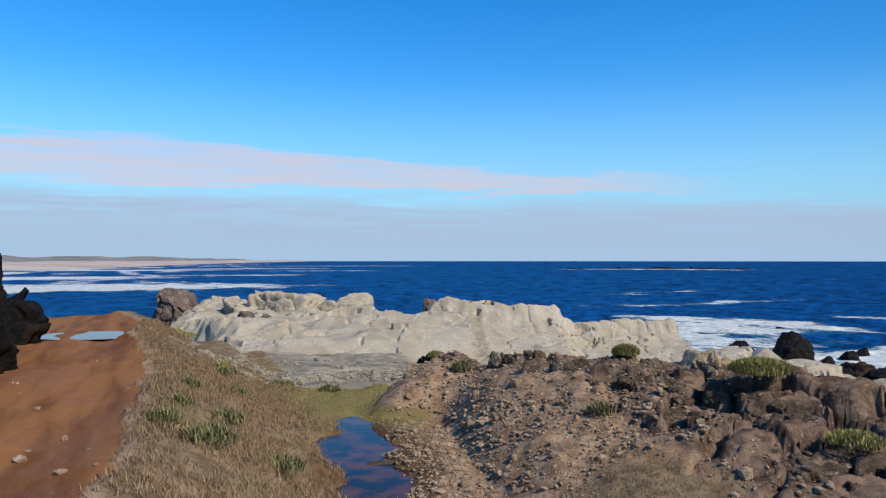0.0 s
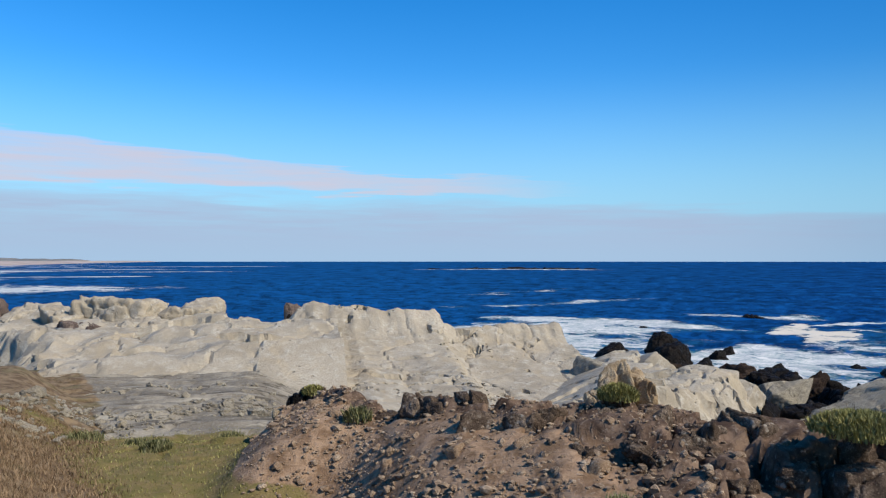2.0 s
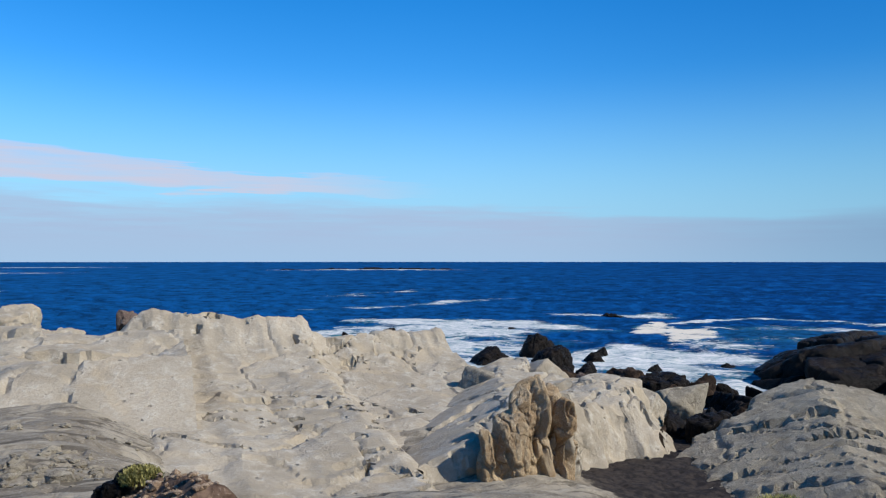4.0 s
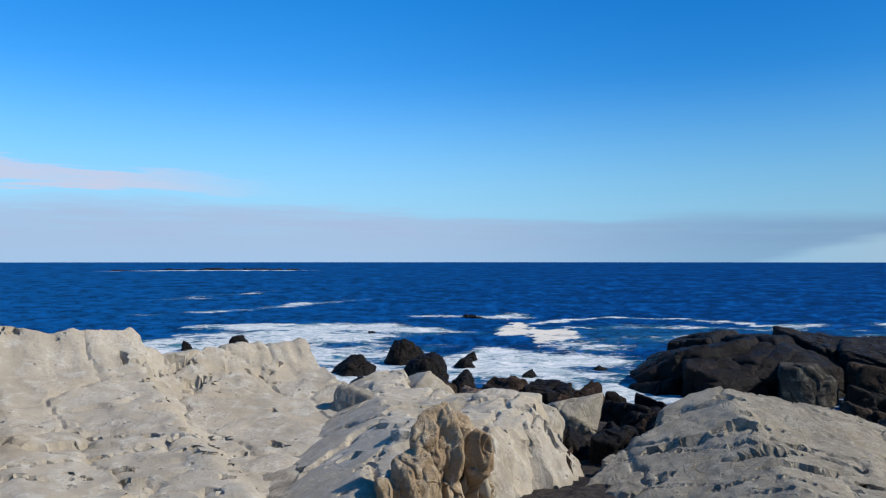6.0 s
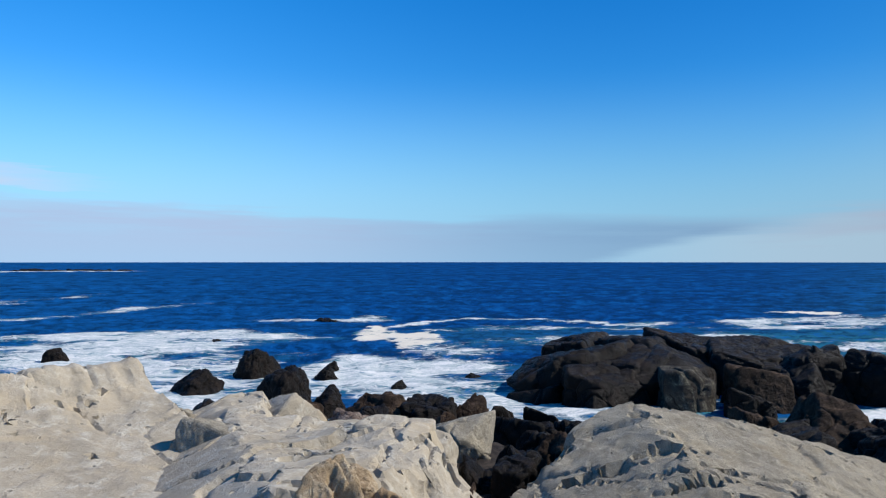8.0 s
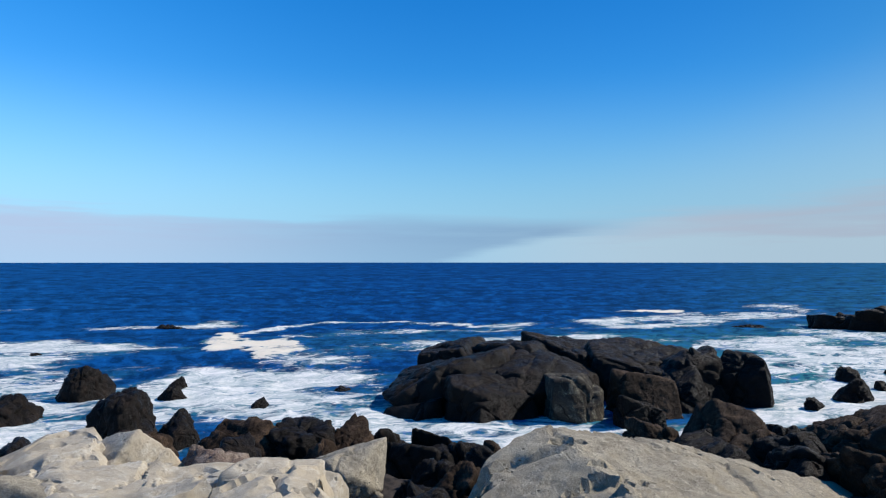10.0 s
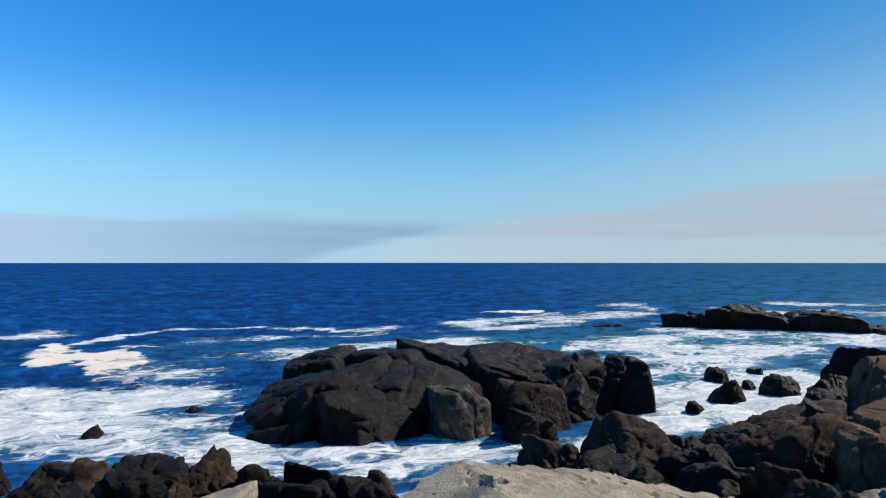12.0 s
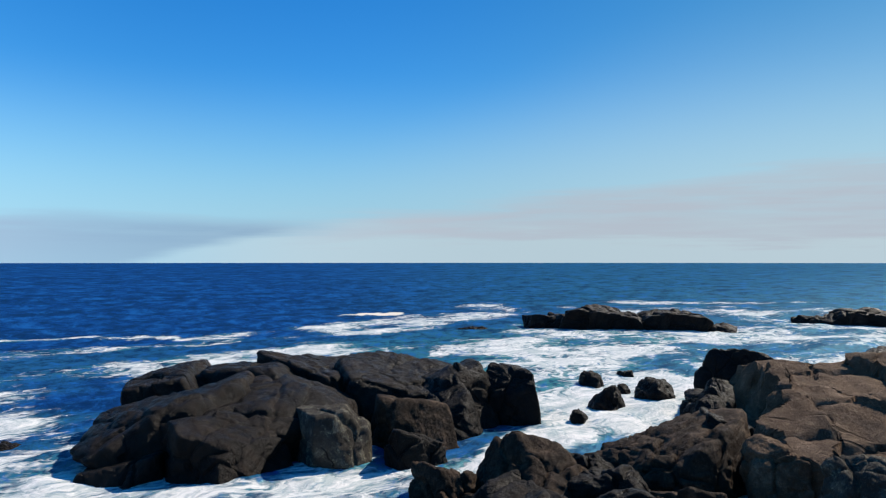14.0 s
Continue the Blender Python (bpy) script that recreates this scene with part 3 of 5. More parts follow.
    # pools lie in shallow basins
    basin = np.exp(-(((x + 0.5 * fbm(p * 0.7, 3, 19) + 1.95 + 0.16 * (y - 17)) / 0.95) ** 2 + ((y - 17.2) / 4.6) ** 2) ** 2)
    h = np.where(s > 2, h * (1 - 0.85 * basin) + 0.85 * basin * 6.35, h)
    shore = inside(x, y, LAND) + 1.2 * broad
    h = np.minimum(h, -2.5 + 0.95 * np.maximum(shore, -2) + 0.5 * np.abs(fine))
    ring = np.exp(-(((x + 1.9 + 0.5 * broad + 0.16 * (y - 17)) / 1.7) ** 2 + ((y - 16.2) / 5.2) ** 2) ** 2)
    covers = dict(mud=road, crag=np.clip(1.1 * stony, 0, 1), silt=0.9 * ring * (s > 2.5), straw=np.clip(ease(s, -0.1, 0.5) * ease(s - 0.25 * np.maximum(y - 24, 0), 5.2, 4.0) * (1 - basin) + 1.1 * grassy_flat, 0, 1),
                  moss=np.clip(ease(s, 3.6, 5.0) * ease(x, 0.4, -1.4) * ease(y, 33.5, 30) * 1.2, 0, 1) * (s > 2), pale=np.clip(plat * ease(y, 27, 31) + ease(over, 2, 5), 0, 1) * (s > 0.5),
                  # wet: dark below 1.9 m, gully included, plus a dark oval beside the rock face
                  wet=np.clip(ease(h, 1.9, 0.9) + 1.0 * np.exp(-(((x + 13.4) / 1.3) ** 2 + ((y - 24.6) / 3.6) ** 2)), 0, 1))
    covers["moss"] = covers["moss"] * (1 - basin * 0.6) * ease(h, 7.0, 6.75)
    return h, covers


def spaced(*runs):
    out = []
    for a, b, d in runs:
        out += list(np.arange(a, b, d))
    return np.array(out + [runs[-1][1]])


def build_ground():
    xs = spaced((-90, -30, 3.0), (-30, -14, 0.6), (-14, -8, 0.25), (-8, 12, 0.085), (12, 30, 0.25), (30, 60, 0.5), (60, 90, 2.0))
    ys = spaced((-60, 0, 3.0), (0, 7, 0.5), (7, 27, 0.095), (27, 50, 0.22), (50, 100, 0.6))
    gx, gy = (g.ravel() for g in np.meshgrid(xs, ys, indexing="ij"))
    h, covers = ground_zones(gx, gy)
    bare = np.clip(1 - covers["mud"] - covers["straw"] - covers["moss"] - covers["silt"], 0, 1) * ease(gx, 0, 3) * ease(gx, 12, 10) * ease(gy, 7, 9) * ease(gy, 27, 25)
    q = np.stack([gx, gy, h], 1)
    gx, gy = gx + 0.16 * bare * fbm(q * 1.5, 3, 93), gy + 0.16 * bare * fbm(q * 1.5 + 7, 3, 95)
    me = mesh_from("ground", np.stack([gx, gy, h], 1), grid_faces(len(xs), len(ys))[:, ::-1][:, [3, 2, 1, 0]], GROUND, True, covers)
    me.flip_normals() if me.polygons[0].normal.z < 0 else None
    tagged(new("ground", me), "brown stony headland with dry grass, mud track and pale rock", "ground", kind="structure")


def ground_z(x, y):
    return float(ground_zones(np.array([float(x)]), np.array([float(y)]))[0][0])


build_ground()


# ---- sea ----
def ellipse(x, y, cx, cy, rx, ry, turn, soft=0.5):
    c, s = math.cos(radians(turn)), math.sin(radians(turn))
    u, v = ((x - cx) * c + (y - cy) * s) / rx, (-(x - cx) * s + (y - cy) * c) / ry
    return ease(np.hypot(u, v), 1.0 + soft, 1.0 - soft)


# white water: middle, half lengths, turn, amount
FOAM = [(50, 131, 17, 6, -32, 0.85), (44, 118, 16, 7, -35, 0.8), (58, 116, 12, 6, -30, 0.7), (27, 118, 12, 8, -20, 0.95), (87, 136, 12, 4, -25, 0.8), (46, 182, 14, 3.5, 8, 0.42), (74, 190, 18, 3.5, 15, 0.42), (72, 248, 30, 6, 40, 0.42), (53, 84, 15, 6, -30, 0.95), (38, 82, 14, 11, 20, 0.9), (50, 70, 10, 8, -40, 0.75), (32, 74, 7, 6, 0, 0.95),
        (55, 70, 10, 7, -40, 0.85), (47, 62, 4, 5, 0, 0.7), (62, 77, 10, 6, -30, 0.42), (74, 86, 14, 6, -35, 0.55), (95, 77, 24, 7, -38, 0.78), (114, 92, 30, 4, -30, 0.5), (54, 50, 9, 6, -40, 0.9), (49, 57, 6, 5, -60, 0.7),
        (63, 42, 7, 3, -40, 1.1), (80, 36, 16, 11, -20, 0.85), (74, 34, 10, 6, -30, 1.0), (112, 38, 24, 14, -10, 0.72), (130, 14, 30, 12, 80, 0.85),
        (150, 66, 30, 9, -25, 0.7), (190, 55, 26, 6, 10, 0.6), (225, 5, 30, 7, 90, 0.65), (185, -10, 40, 20, 80, 0.5), (130, -30, 40, 30, 60, 0.62), (100, 10, 22, 14, 60, 0.72),
        (40, 104, 16, 6, -30, 0.7), (28, 100, 14, 12, 0, 0.95), (5, 92, 16, 5, 0, 0.6), (-20, 110, 22, 5, 0, 0.35), (-150, 290, 80, 40, 20, 1.3), (-90, 300, 26, 10, 10, 1.1), (-260, 430, 90, 40, 20, 1.2), (-150, 520, 55, 14, 10, 1.0), (-330, 760, 120, 40, 20, 1.2), (-230, 900, 90, 22, 10, 1.1), (-120, 720, 60, 13, 8, 0.95), (-190, 1250, 150, 30, 10, 1.1), (238, 796, 100, 12, -17, 1.1)]
CREAM = [(77, 111, 13, 2.5, 45), (75, 99.5, 11, 2.7, 38), (75.5, 105.5, 3.2, 4.0, 40), (168, 78, 9, 3, -30)]
DRIFT = [(86, 117), (97, 121), (107, 119), (114, 110), (118, 99), (119, 88)]


def build_sea():
    fine = np.radians(np.concatenate([np.arange(-52, 128, 0.42), np.arange(128, 308, 4.0)]))
    rings = 6.0 * (4900 / 6.0) ** (np.arange(0, 431) / 430.0)
    a, r = (g.ravel() for g in np.meshgrid(np.append(fine, fine[0] + 2 * math.pi), rings, indexing="ij"))
    x, y = 12 + r * np.sin(a), 36 + r * np.cos(a)
    p = flat3(x, y)
    c, s = math.cos(radians(38)), math.sin(radians(38))
    lane = np.stack([(x * c - y * s) * 0.35, x * s + y * c, 0 * x], 1)
    h = (0.28 * fbm(lane * 0.09, 3, 2) + 0.12 * fbm(lane * 0.33, 3, 6)) * ease(r, 700, 150)
    sd = inside(x, y, LAND)
    wob = 0.42 * fbm(lane * np.array((2.4, 1.0, 1.0)) * 0.12, 4, 12)
    foam, cream = np.zeros_like(x), np.zeros_like(x)
    jx, jy = x + 3.0 * fbm(p * 0.09, 3, 31), y + 3.0 * fbm(p * 0.09, 3, 41)
    for cx, cy, rx, ry, turn, amount in FOAM:
        foam = np.maximum(foam, amount * ellipse(jx, jy, cx, cy, rx, ry, turn, 0.45))
    for cx, cy, rx, ry, turn in CREAM:
        q = ellipse(x + 2.2 * fbm(p * 0.2, 3, 51), y + 2.2 * fbm(p * 0.2, 3, 61), cx, cy, rx, ry, turn, 0.12)
        foam, cream = np.maximum(foam, 1.25 * q), np.maximum(cream, q)
    # long drift line of foam off the rocks
    line = np.full_like(x, 99.0)
    dx, dy = x + 1.6 * fbm(p * 0.15, 3, 33), y + 1.6 * fbm(p * 0.15, 3, 43)
    for (ax, ay), (bx, by) in zip(DRIFT, DRIFT[1:]):
        k = np.clip(((dx - ax) * (bx - ax) + (dy - ay) * (by - ay)) / ((bx - ax) ** 2 + (by - ay) ** 2), 0, 1)
        line = np.minimum(line, np.hypot(dx - ax - k * (bx - ax), dy - ay - k * (by - ay)))
    foam = np.maximum(foam, 0.95 * ease(line, 1.9, 0.5))
    # breakers on the long beach
    shore = x + 300 + 0.2 * (y - 200) + 25 * np.sin(y * 0.011)
    for off, wide, amount in ((-60, 45, 1.1), (20, 30, 1.0), (85, 18, 0.8), (135, 14, 0.7), (170, 12, 0.6)):
        gap = ease(fbm(np.stack([x * 0.006 + off, y * 0.004, 0 * x], 1), 3, 71), -0.35, 0.25)
        foam = np.maximum(foam, amount * gap * ease(np.abs(shore - off + 18 * fbm(p * 0.01, 3, 81)), wide, wide * 0.3) * ease(y, 120, 220))
    foam = np.maximum(foam, 0.8 * ease(-sd, 5.0, 0.5) * (y > 20))
    foam = np.clip(foam + wob * (foam > 0.05), 0, 1.3)
    aer_sunlit = np.clip(1.25 * np.maximum(0, foam - 0.1) + 0.65 * ellipse(jx, jy, 112, 46, 40, 24, -15) + 0.3 * ellipse(jx, jy, 92, 92, 22, 12, -30), 0, 1) * ease(r, 400, 180)
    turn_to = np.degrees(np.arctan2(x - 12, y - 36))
    # sunward bearings: scattered sunlight painted in as teal, with no bubbles there
    aer_sunlit = np.maximum(aer_sunlit, 0.45 * ease(turn_to, 66, 94) * ease(turn_to, 170, 130))
    h = h + 0.9 * ellipse(x, y, 238, 796, 95, 10, -17) * ease(fbm(p * 0.02, 2, 57), -0.5, 0.1)
    h = h + 0.14 * foam * (0.5 + fbm(p * 0.5, 4, 55)) * ease(r, 300, 80)
    # the painted sky sheen follows the bearing alone, fading out by 56 degrees
    me = mesh_from("sea", np.stack([x, y, h], 1), grid_faces(len(fine) + 1, len(rings)), SEA, True, dict(foam=foam, aerated_sunlit=aer_sunlit, painted_sheen=0.75 * ease(turn_to, 56, 0), cream=cream, bearing=np.degrees(a) / 1.4, reach=np.log(r) / 0.055))
    me.flip_normals() if me.polygons[1000].normal.z < 0 else None
    tagged(new("sea", me), "deep blue sea with white surf round the rocks", "sea", kind="structure")


build_sea()


def build_beach():
    us, vs = np.linspace(0, 1, 120), np.linspace(0, 1, 24)
    u, v = (g.ravel() for g in np.meshgrid(us, vs, indexing="ij"))
    y = 250 + 4300 * u ** 1.6
    edge = np.interp(y, [250, 700, 820, 1100, 1700, 2700, 4600], [-640, -455, -400, -450, -560, -690, -800])
    x = edge - 900 * v
    z = -1.5 + 7 * ease(v, 0.0, 0.1) + 1.5 * fbm(flat3(x, y, 0.01), 3, 5) * ease(v, 0.05, 0.2)
    me = mesh_from("beach", np.stack([x, y, z], 1), grid_faces(120, 24), SAND)
    me.flip_normals() if me.polygons[0].normal.z < 0 else None
    tagged(new("beach", me), "long pale sandy beach across the bay", "beach", kind="structure")
    v2 = v
    x = edge - 260 - 640 * v2
    z = -2 + (17 + 9 * fbm(flat3(y * 0.004, v2 * 3), 4, 15)) * ease(v2, 0.0, 0.5)
    me = mesh_from("dune", np.stack([x, y, z], 1), grid_faces(120, 24), DUNE)
    me.flip_normals() if me.polygons[0].normal.z < 0 else None
    tagged(new("dune", me), "low scrub-covered dunes behind the distant beach", "dune", kind="structure")


build_beach()


# ---- large outcrops ----
def pieces_of(faces):
    """The connected pieces of a set of faces, without crumbs."""
    used, back = np.unique(faces, return_inverse=True)
    back = back.reshape(faces.shape)
    mark = np.arange(len(used))
    while True:
        least = mark[back].min(1)
        after = mark.copy()
        np.minimum.at(after, back, least[:, None])
        after = after[after]
        if (after == mark).all():
            break
        mark = after
    tags = mark[back[:, 0]]
    return [faces[tags == k] for k in np.unique(tags) if (tags == k).sum() > 24]


def sheet(name, x0, x1, y0, y1, gap, height, material, tags, floor, joint, seed, jump=0.3):
    """A rock sheet over a stretch of the plan, parted into blocks along its joints; height(x, y) gives its top, and what lies under floor is left out."""
    xs, ys = np.arange(x0, x1 + gap, gap), np.arange(y0, y1 + gap, gap)
    gx, gy = (g.ravel() for g in np.meshgrid(xs, ys, indexing="ij"))
    wx, wy = gx + 0.9 * fbm(flat3(gx, gy, 0.3), 3, seed), gy + 0.9 * fbm(flat3(gx, gy, 0.3), 3, seed + 1)
    f1, f2, own = cells(flat3(wx, wy, 1.0 / joint), seed)
    h = height(gx, gy) + jump * (own - 0.5) - jump * np.exp(-((f2 - f1) * joint / 0.16) ** 2)
    p = np.stack([gx, gy, np.maximum(h, floor)], 1)
    gu, gv = np.gradient(p[:, 2].reshape(len(xs), len(ys)), gap)
    shake = 0.05 + 0.3 * ease(np.hypot(gu, gv).ravel(), 0.9, 2.2)
    p[:, :2] += shake[:, None] * np.stack([fbm(p * 0.8, 4, seed + 5), fbm(p * 0.8 + 9, 4, seed + 6)], 1)
    faces = grid_faces(len(xs), len(ys))
    faces = faces[(p[faces, 2] > floor + 0.01).any(1)]
    mother = holder(name, (x0 + x1) / 2, (y0 + y1) / 2, floor, *tags)
    keys = own[faces[:, 0]]
    for key in np.unique(keys):
        for piece in pieces_of(faces[keys == key]):
            used, back = np.unique(piece, return_inverse=True)
            me = mesh_from("bedrock_block", p[used] - np.array(mother.location), back.reshape(piece.shape)[:, ::-1], material)
            me.flip_normals() if sum(q.normal.z for q in me.polygons) < 0 else None
            me.set_sharp_from_angle(angle=radians(34))
            new("bedrock_block", me).parent = mother
    return mother


def weather(x, y, seed, size=1.0, pit=0.35, step_h=0.14, fine_h=0.12):
    """Relief of bare sandstone: swells, tilted faces, winding cracks and scattered hollows."""
    p = flat3(x, y) / size
    out = 0.14 * fbm(p * 0.22, 4, seed) + 0.032 * fbm(p * 1.3, 5, seed + 3, 0.62)
    w = p + 0.5 * np.stack([fbm(p * 0.5 + 3, 3, seed + 1), fbm(p * 0.5 + 9, 3, seed + 2), 0 * x], 1)
    f1, f2, own = cells(flat3(w[:, 0] * 0.25 + 0.1 * w[:, 1], w[:, 1] * 0.42), seed, True)
    out = out + step_h * (own - 0.5) * 2
    h1, h2, own3 = cells(flat3(w[:, 0] * 0.9, w[:, 1] * 1.3), seed + 9, True)
    out = out + fine_h * step_h * (own3 - 0.5) * 2
    some = ease(fbm(p * 0.3, 2, seed + 14), 0.0, 0.35)
    out = out - 0.6 * pit * some * np.exp(-(fbm(flat3(p[:, 0] * 0.12 + 0.2 * p[:, 1], p[:, 1] * 0.05), 4, seed + 11) / 0.028) ** 2)
    some = ease(fbm(p * 0.25 + 5, 2, seed + 15), 0.0, 0.35)
    out = out - 0.6 * pit * some * np.exp(-(fbm(flat3(p[:, 0] * 0.05, p[:, 1] * 0.24 - 0.1 * p[:, 0]), 4, seed + 12) / 0.028) ** 2)
    hole = fbm(flat3(w[:, 0] * 1.1 + 0.5 * w[:, 1], w[:, 1] * 1.6), 3, seed + 13)
    out = out - pit * ease(hole, 0.86, 0.96) * ease(fbm(p * 0.2 + 2, 2, seed + 16), -0.3, 0.25)
    return out * size


def slab_a(x, y):
    d = 64.0 - y + 0.8 * fbm(flat3(x * 0.25, y * 0), 3, 4)
    rim = np.interp(x, [-4, -2, 0.3, 2.6, 3.4, 5.7, 8.4, 9.5, 9.95, 10.4, 11.6, 14.2, 17.4, 19.8, 21], [6.6, 7.1, 7.75, 7.5, 7.65, 7.2, 7.3, 7.45, 7.35, 6.3, 5.75, 5.8, 5.85, 6.05, 6.0])
    ragged = 0.16 * fbm(flat3(x * 0.9, y * 0.15), 4, 14, 0.6)
    far = np.maximum(d, 0)
    z = rim + ragged * np.exp(-(far / 3.0) ** 2) - 2.4 * (1 - np.exp(-far / 3.0)) - 0.1 * far
    z = z + weather(x, y, 11, 1.0, 1.0, 0.09)
    left = -4.8 + 0.07 * (y - 50) + 0.7 * fbm(flat3(y * 0.4, y * 0), 3, 6)
    side = np.interp(y, [30, 44, 50, 56, 60, 70], [4.0, 14.0, 17.0, 19.4, 20.9, 21.0]) + 0.3 * fbm(flat3(y * 0.6, y * 0), 3, 9)
    z = np.minimum(z, 3.6 + 1.15 * (x - left))
    z = np.minimum(z, 2.0 + 5.0 * (side - x))
    z = np.minimum(z, 6.6 + 4.0 * (d + 0.4))
    return z


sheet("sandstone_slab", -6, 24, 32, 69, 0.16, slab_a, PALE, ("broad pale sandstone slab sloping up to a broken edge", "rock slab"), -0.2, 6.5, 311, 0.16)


def slab_b(x, y):
    d = 79.0 - y + 1.5 * fbm(flat3(x * 0.2, y * 0), 3, 24)
    z = 5.0 + 1.35 * ease(y + 2.5 * fbm(flat3(x, y, 0.12), 3, 28), 49, 62) - 0.9 * ease(y, 64, 71) + 0.02 * (x + 15) + 0.75 * fbm(flat3(x, y, 0.16), 4, 27)
    z = z + weather(x, y, 21, 1.4, 0.5)
    left = np.interp(y, [48, 60, 75, 90], [-13, -18.5, -29, -33]) + 2.4 * fbm(flat3(x, y, 0.22), 4, 29)
    z = np.minimum(z, 3.4 + 1.1 * (x - left))
    z = np.minimum(z, 2.0 + 3.0 * (-5.6 - 0.02 * (y - 70) - x + 0.6 * fbm(flat3(y * 0.4, y * 0), 3, 36)) * ease(y, 62, 68) + 9 * (1 - ease(y, 62, 68)))
    z = np.minimum(z, 5.5 + 2.5 * (d + 2.0))
    return np.minimum(z, 3.9 + 0.5 * (y - 48))


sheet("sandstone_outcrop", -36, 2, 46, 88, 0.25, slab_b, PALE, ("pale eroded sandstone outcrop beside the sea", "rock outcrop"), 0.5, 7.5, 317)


def slab_c(x, y):
    q = (x - 34.65) * 0.65 + (y - 44.3) * 0.76 + 0.35 * fbm(flat3(x, y, 0.3), 3, 44)
    s = (x - 34.65) * 0.76 - (y - 44.3) * 0.65
    z = 4.6 - 0.19 * np.maximum(s, 0) - 0.12 * np.maximum(s - 5, 0) - 0.38 * np.maximum(-s, 0) + 0.22 * np.minimum(q, 0) - 0.07 * np.minimum(q + 8, 0) - 1.8 * np.maximum(q, 0)
    low = ease(q, -3.0, -9.0)
    ribs = fbm(flat3(s * 0.25 + 0.25 * q, q * 1.2 - 0.5 * s), 4, 46)
    dent = fbm(flat3(s * 0.5, q * 1.3), 3, 45) + 0.18 * low
    z = z + 0.07 * ribs + 0.12 * fbm(flat3(x, y, 0.2), 3, 47) - 0.1 * np.abs(fbm(flat3(x, y, 1.8), 3, 48)) - 0.4 * ease(dent, 0.8, 0.9)
    split = fbm(flat3(s * 0.12 + 0.3 * q, q * 0.06 + 4), 3, 42)
    z = z - 0.3 * np.exp(-(split / 0.02) ** 2)
    gully = y - 45.2 - 0.05 * (x - 27) + 0.5 * fbm(flat3(x, y, 0.5), 3, 49)
    z = z - 2.6 * np.maximum(gully, 0) * ease(x, 34.5, 31)
    return np.minimum(z, 2.6 + 0.6 * (x - 18))


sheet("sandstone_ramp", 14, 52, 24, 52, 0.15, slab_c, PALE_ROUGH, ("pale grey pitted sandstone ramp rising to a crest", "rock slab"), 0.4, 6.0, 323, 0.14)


def sized(name, x, y, base, half_x, half_y, top, material, seed, label, category="boulder", turn=0.0, tilt=(0, 0), parent=None, group="", sub=6, **shape):
    """A rock by its plan and its top."""
    tags = (label, category, group) if label and not parent else None
    ob = rock(name, (x, y, base), top, half_x, half_y, material, seed, (tilt[0], tilt[1], turn), sub, parent, tags, **shape)
    return tagged(ob, label) if parent and label else ob


# lumps along the far edge of the outcrop
for i, (x, y, hx, hy, top, mat, label) in enumerate([
        (-33.0, 90, 3.3, 3.0, 7.7, RUST, "rusty brown rounded boulder on the outcrop's end"),
        (-26.0, 83, 4.0, 3.4, 7.0, PALE, "pale weathered sandstone lump"),
        (-21.0, 80, 4.0, 3.6, 7.0, PALE, "low pale sandstone lump"),
        (-16.4, 80, 4.6, 4.2, 7.9, PALE, "tall pale sandstone lump with an overhang"),
        (-10.9, 79, 3.0, 3.2, 7.5, PALE, "rounded pale sandstone lump"),
        (-7.0, 75, 2.4, 2.6, 6.3, PALE, "small square sandstone block"),
        (-13.5, 74, 3.4, 3.0, 6.3, PALE, "pale weathered sandstone lump"),
        (-18.5, 74, 3.0, 2.6, 6.0, RUST, "brown stained sandstone lump")]):
    sized("sandstone_lump" if mat is PALE else "brown_boulder", x, y, 4.0, hx, hy, top, mat, 501 + i, label, "rock", 20 * i, group="lumps on the outcrop", facets=16, hard=22.0, cracks=0.32, cell=2.4, rough=0.06, chips=0.35)

def slab_e(x, y):
    z = 3.2 + 0.7 * np.exp(-(((x - 26.4) / 4) ** 2 + ((y - 60.5) / 4) ** 2)) + 0.7 * np.exp(-((x - 17) / 4) ** 2) + 0.9 * np.exp(-(((x - 24.6) / 2.4) ** 2 + ((y - 49.6) / 2.2) ** 2)) + weather(x, y, 61, 0.9, 0.9, 0.2, 0.2)
    z = np.minimum(z, 3.6 + 1.8 * (y - 45.6 - 0.36 * (x - 20) + 0.5 * fbm(flat3(x, y, 0.4), 3, 63)))
    z = np.minimum(z, 2.4 + 1.9 * (np.interp(y, [44, 50, 53, 57, 62, 66], [24, 28, 27.6, 24.6, 27, 26]) - x + 0.7 * fbm(flat3(y * 0.5, y * 0), 3, 64)))
    z = np.minimum(z, 2.6 + 1.4 * (64.5 - y - 0.15 * (x - 20) + 0.7 * fbm(flat3(x * 0.5, x * 0), 3, 65)))
    return np.minimum(z, 2.2 + 0.4 * (x - 10.5 - 0.55 * (y - 44)))


sheet("sandstone_bed", 10, 34, 41, 67, 0.16, slab_e, PALE, ("pale jointed sandstone bed between slab and gully", "rock slab"), 0.0, 4.2, 341)

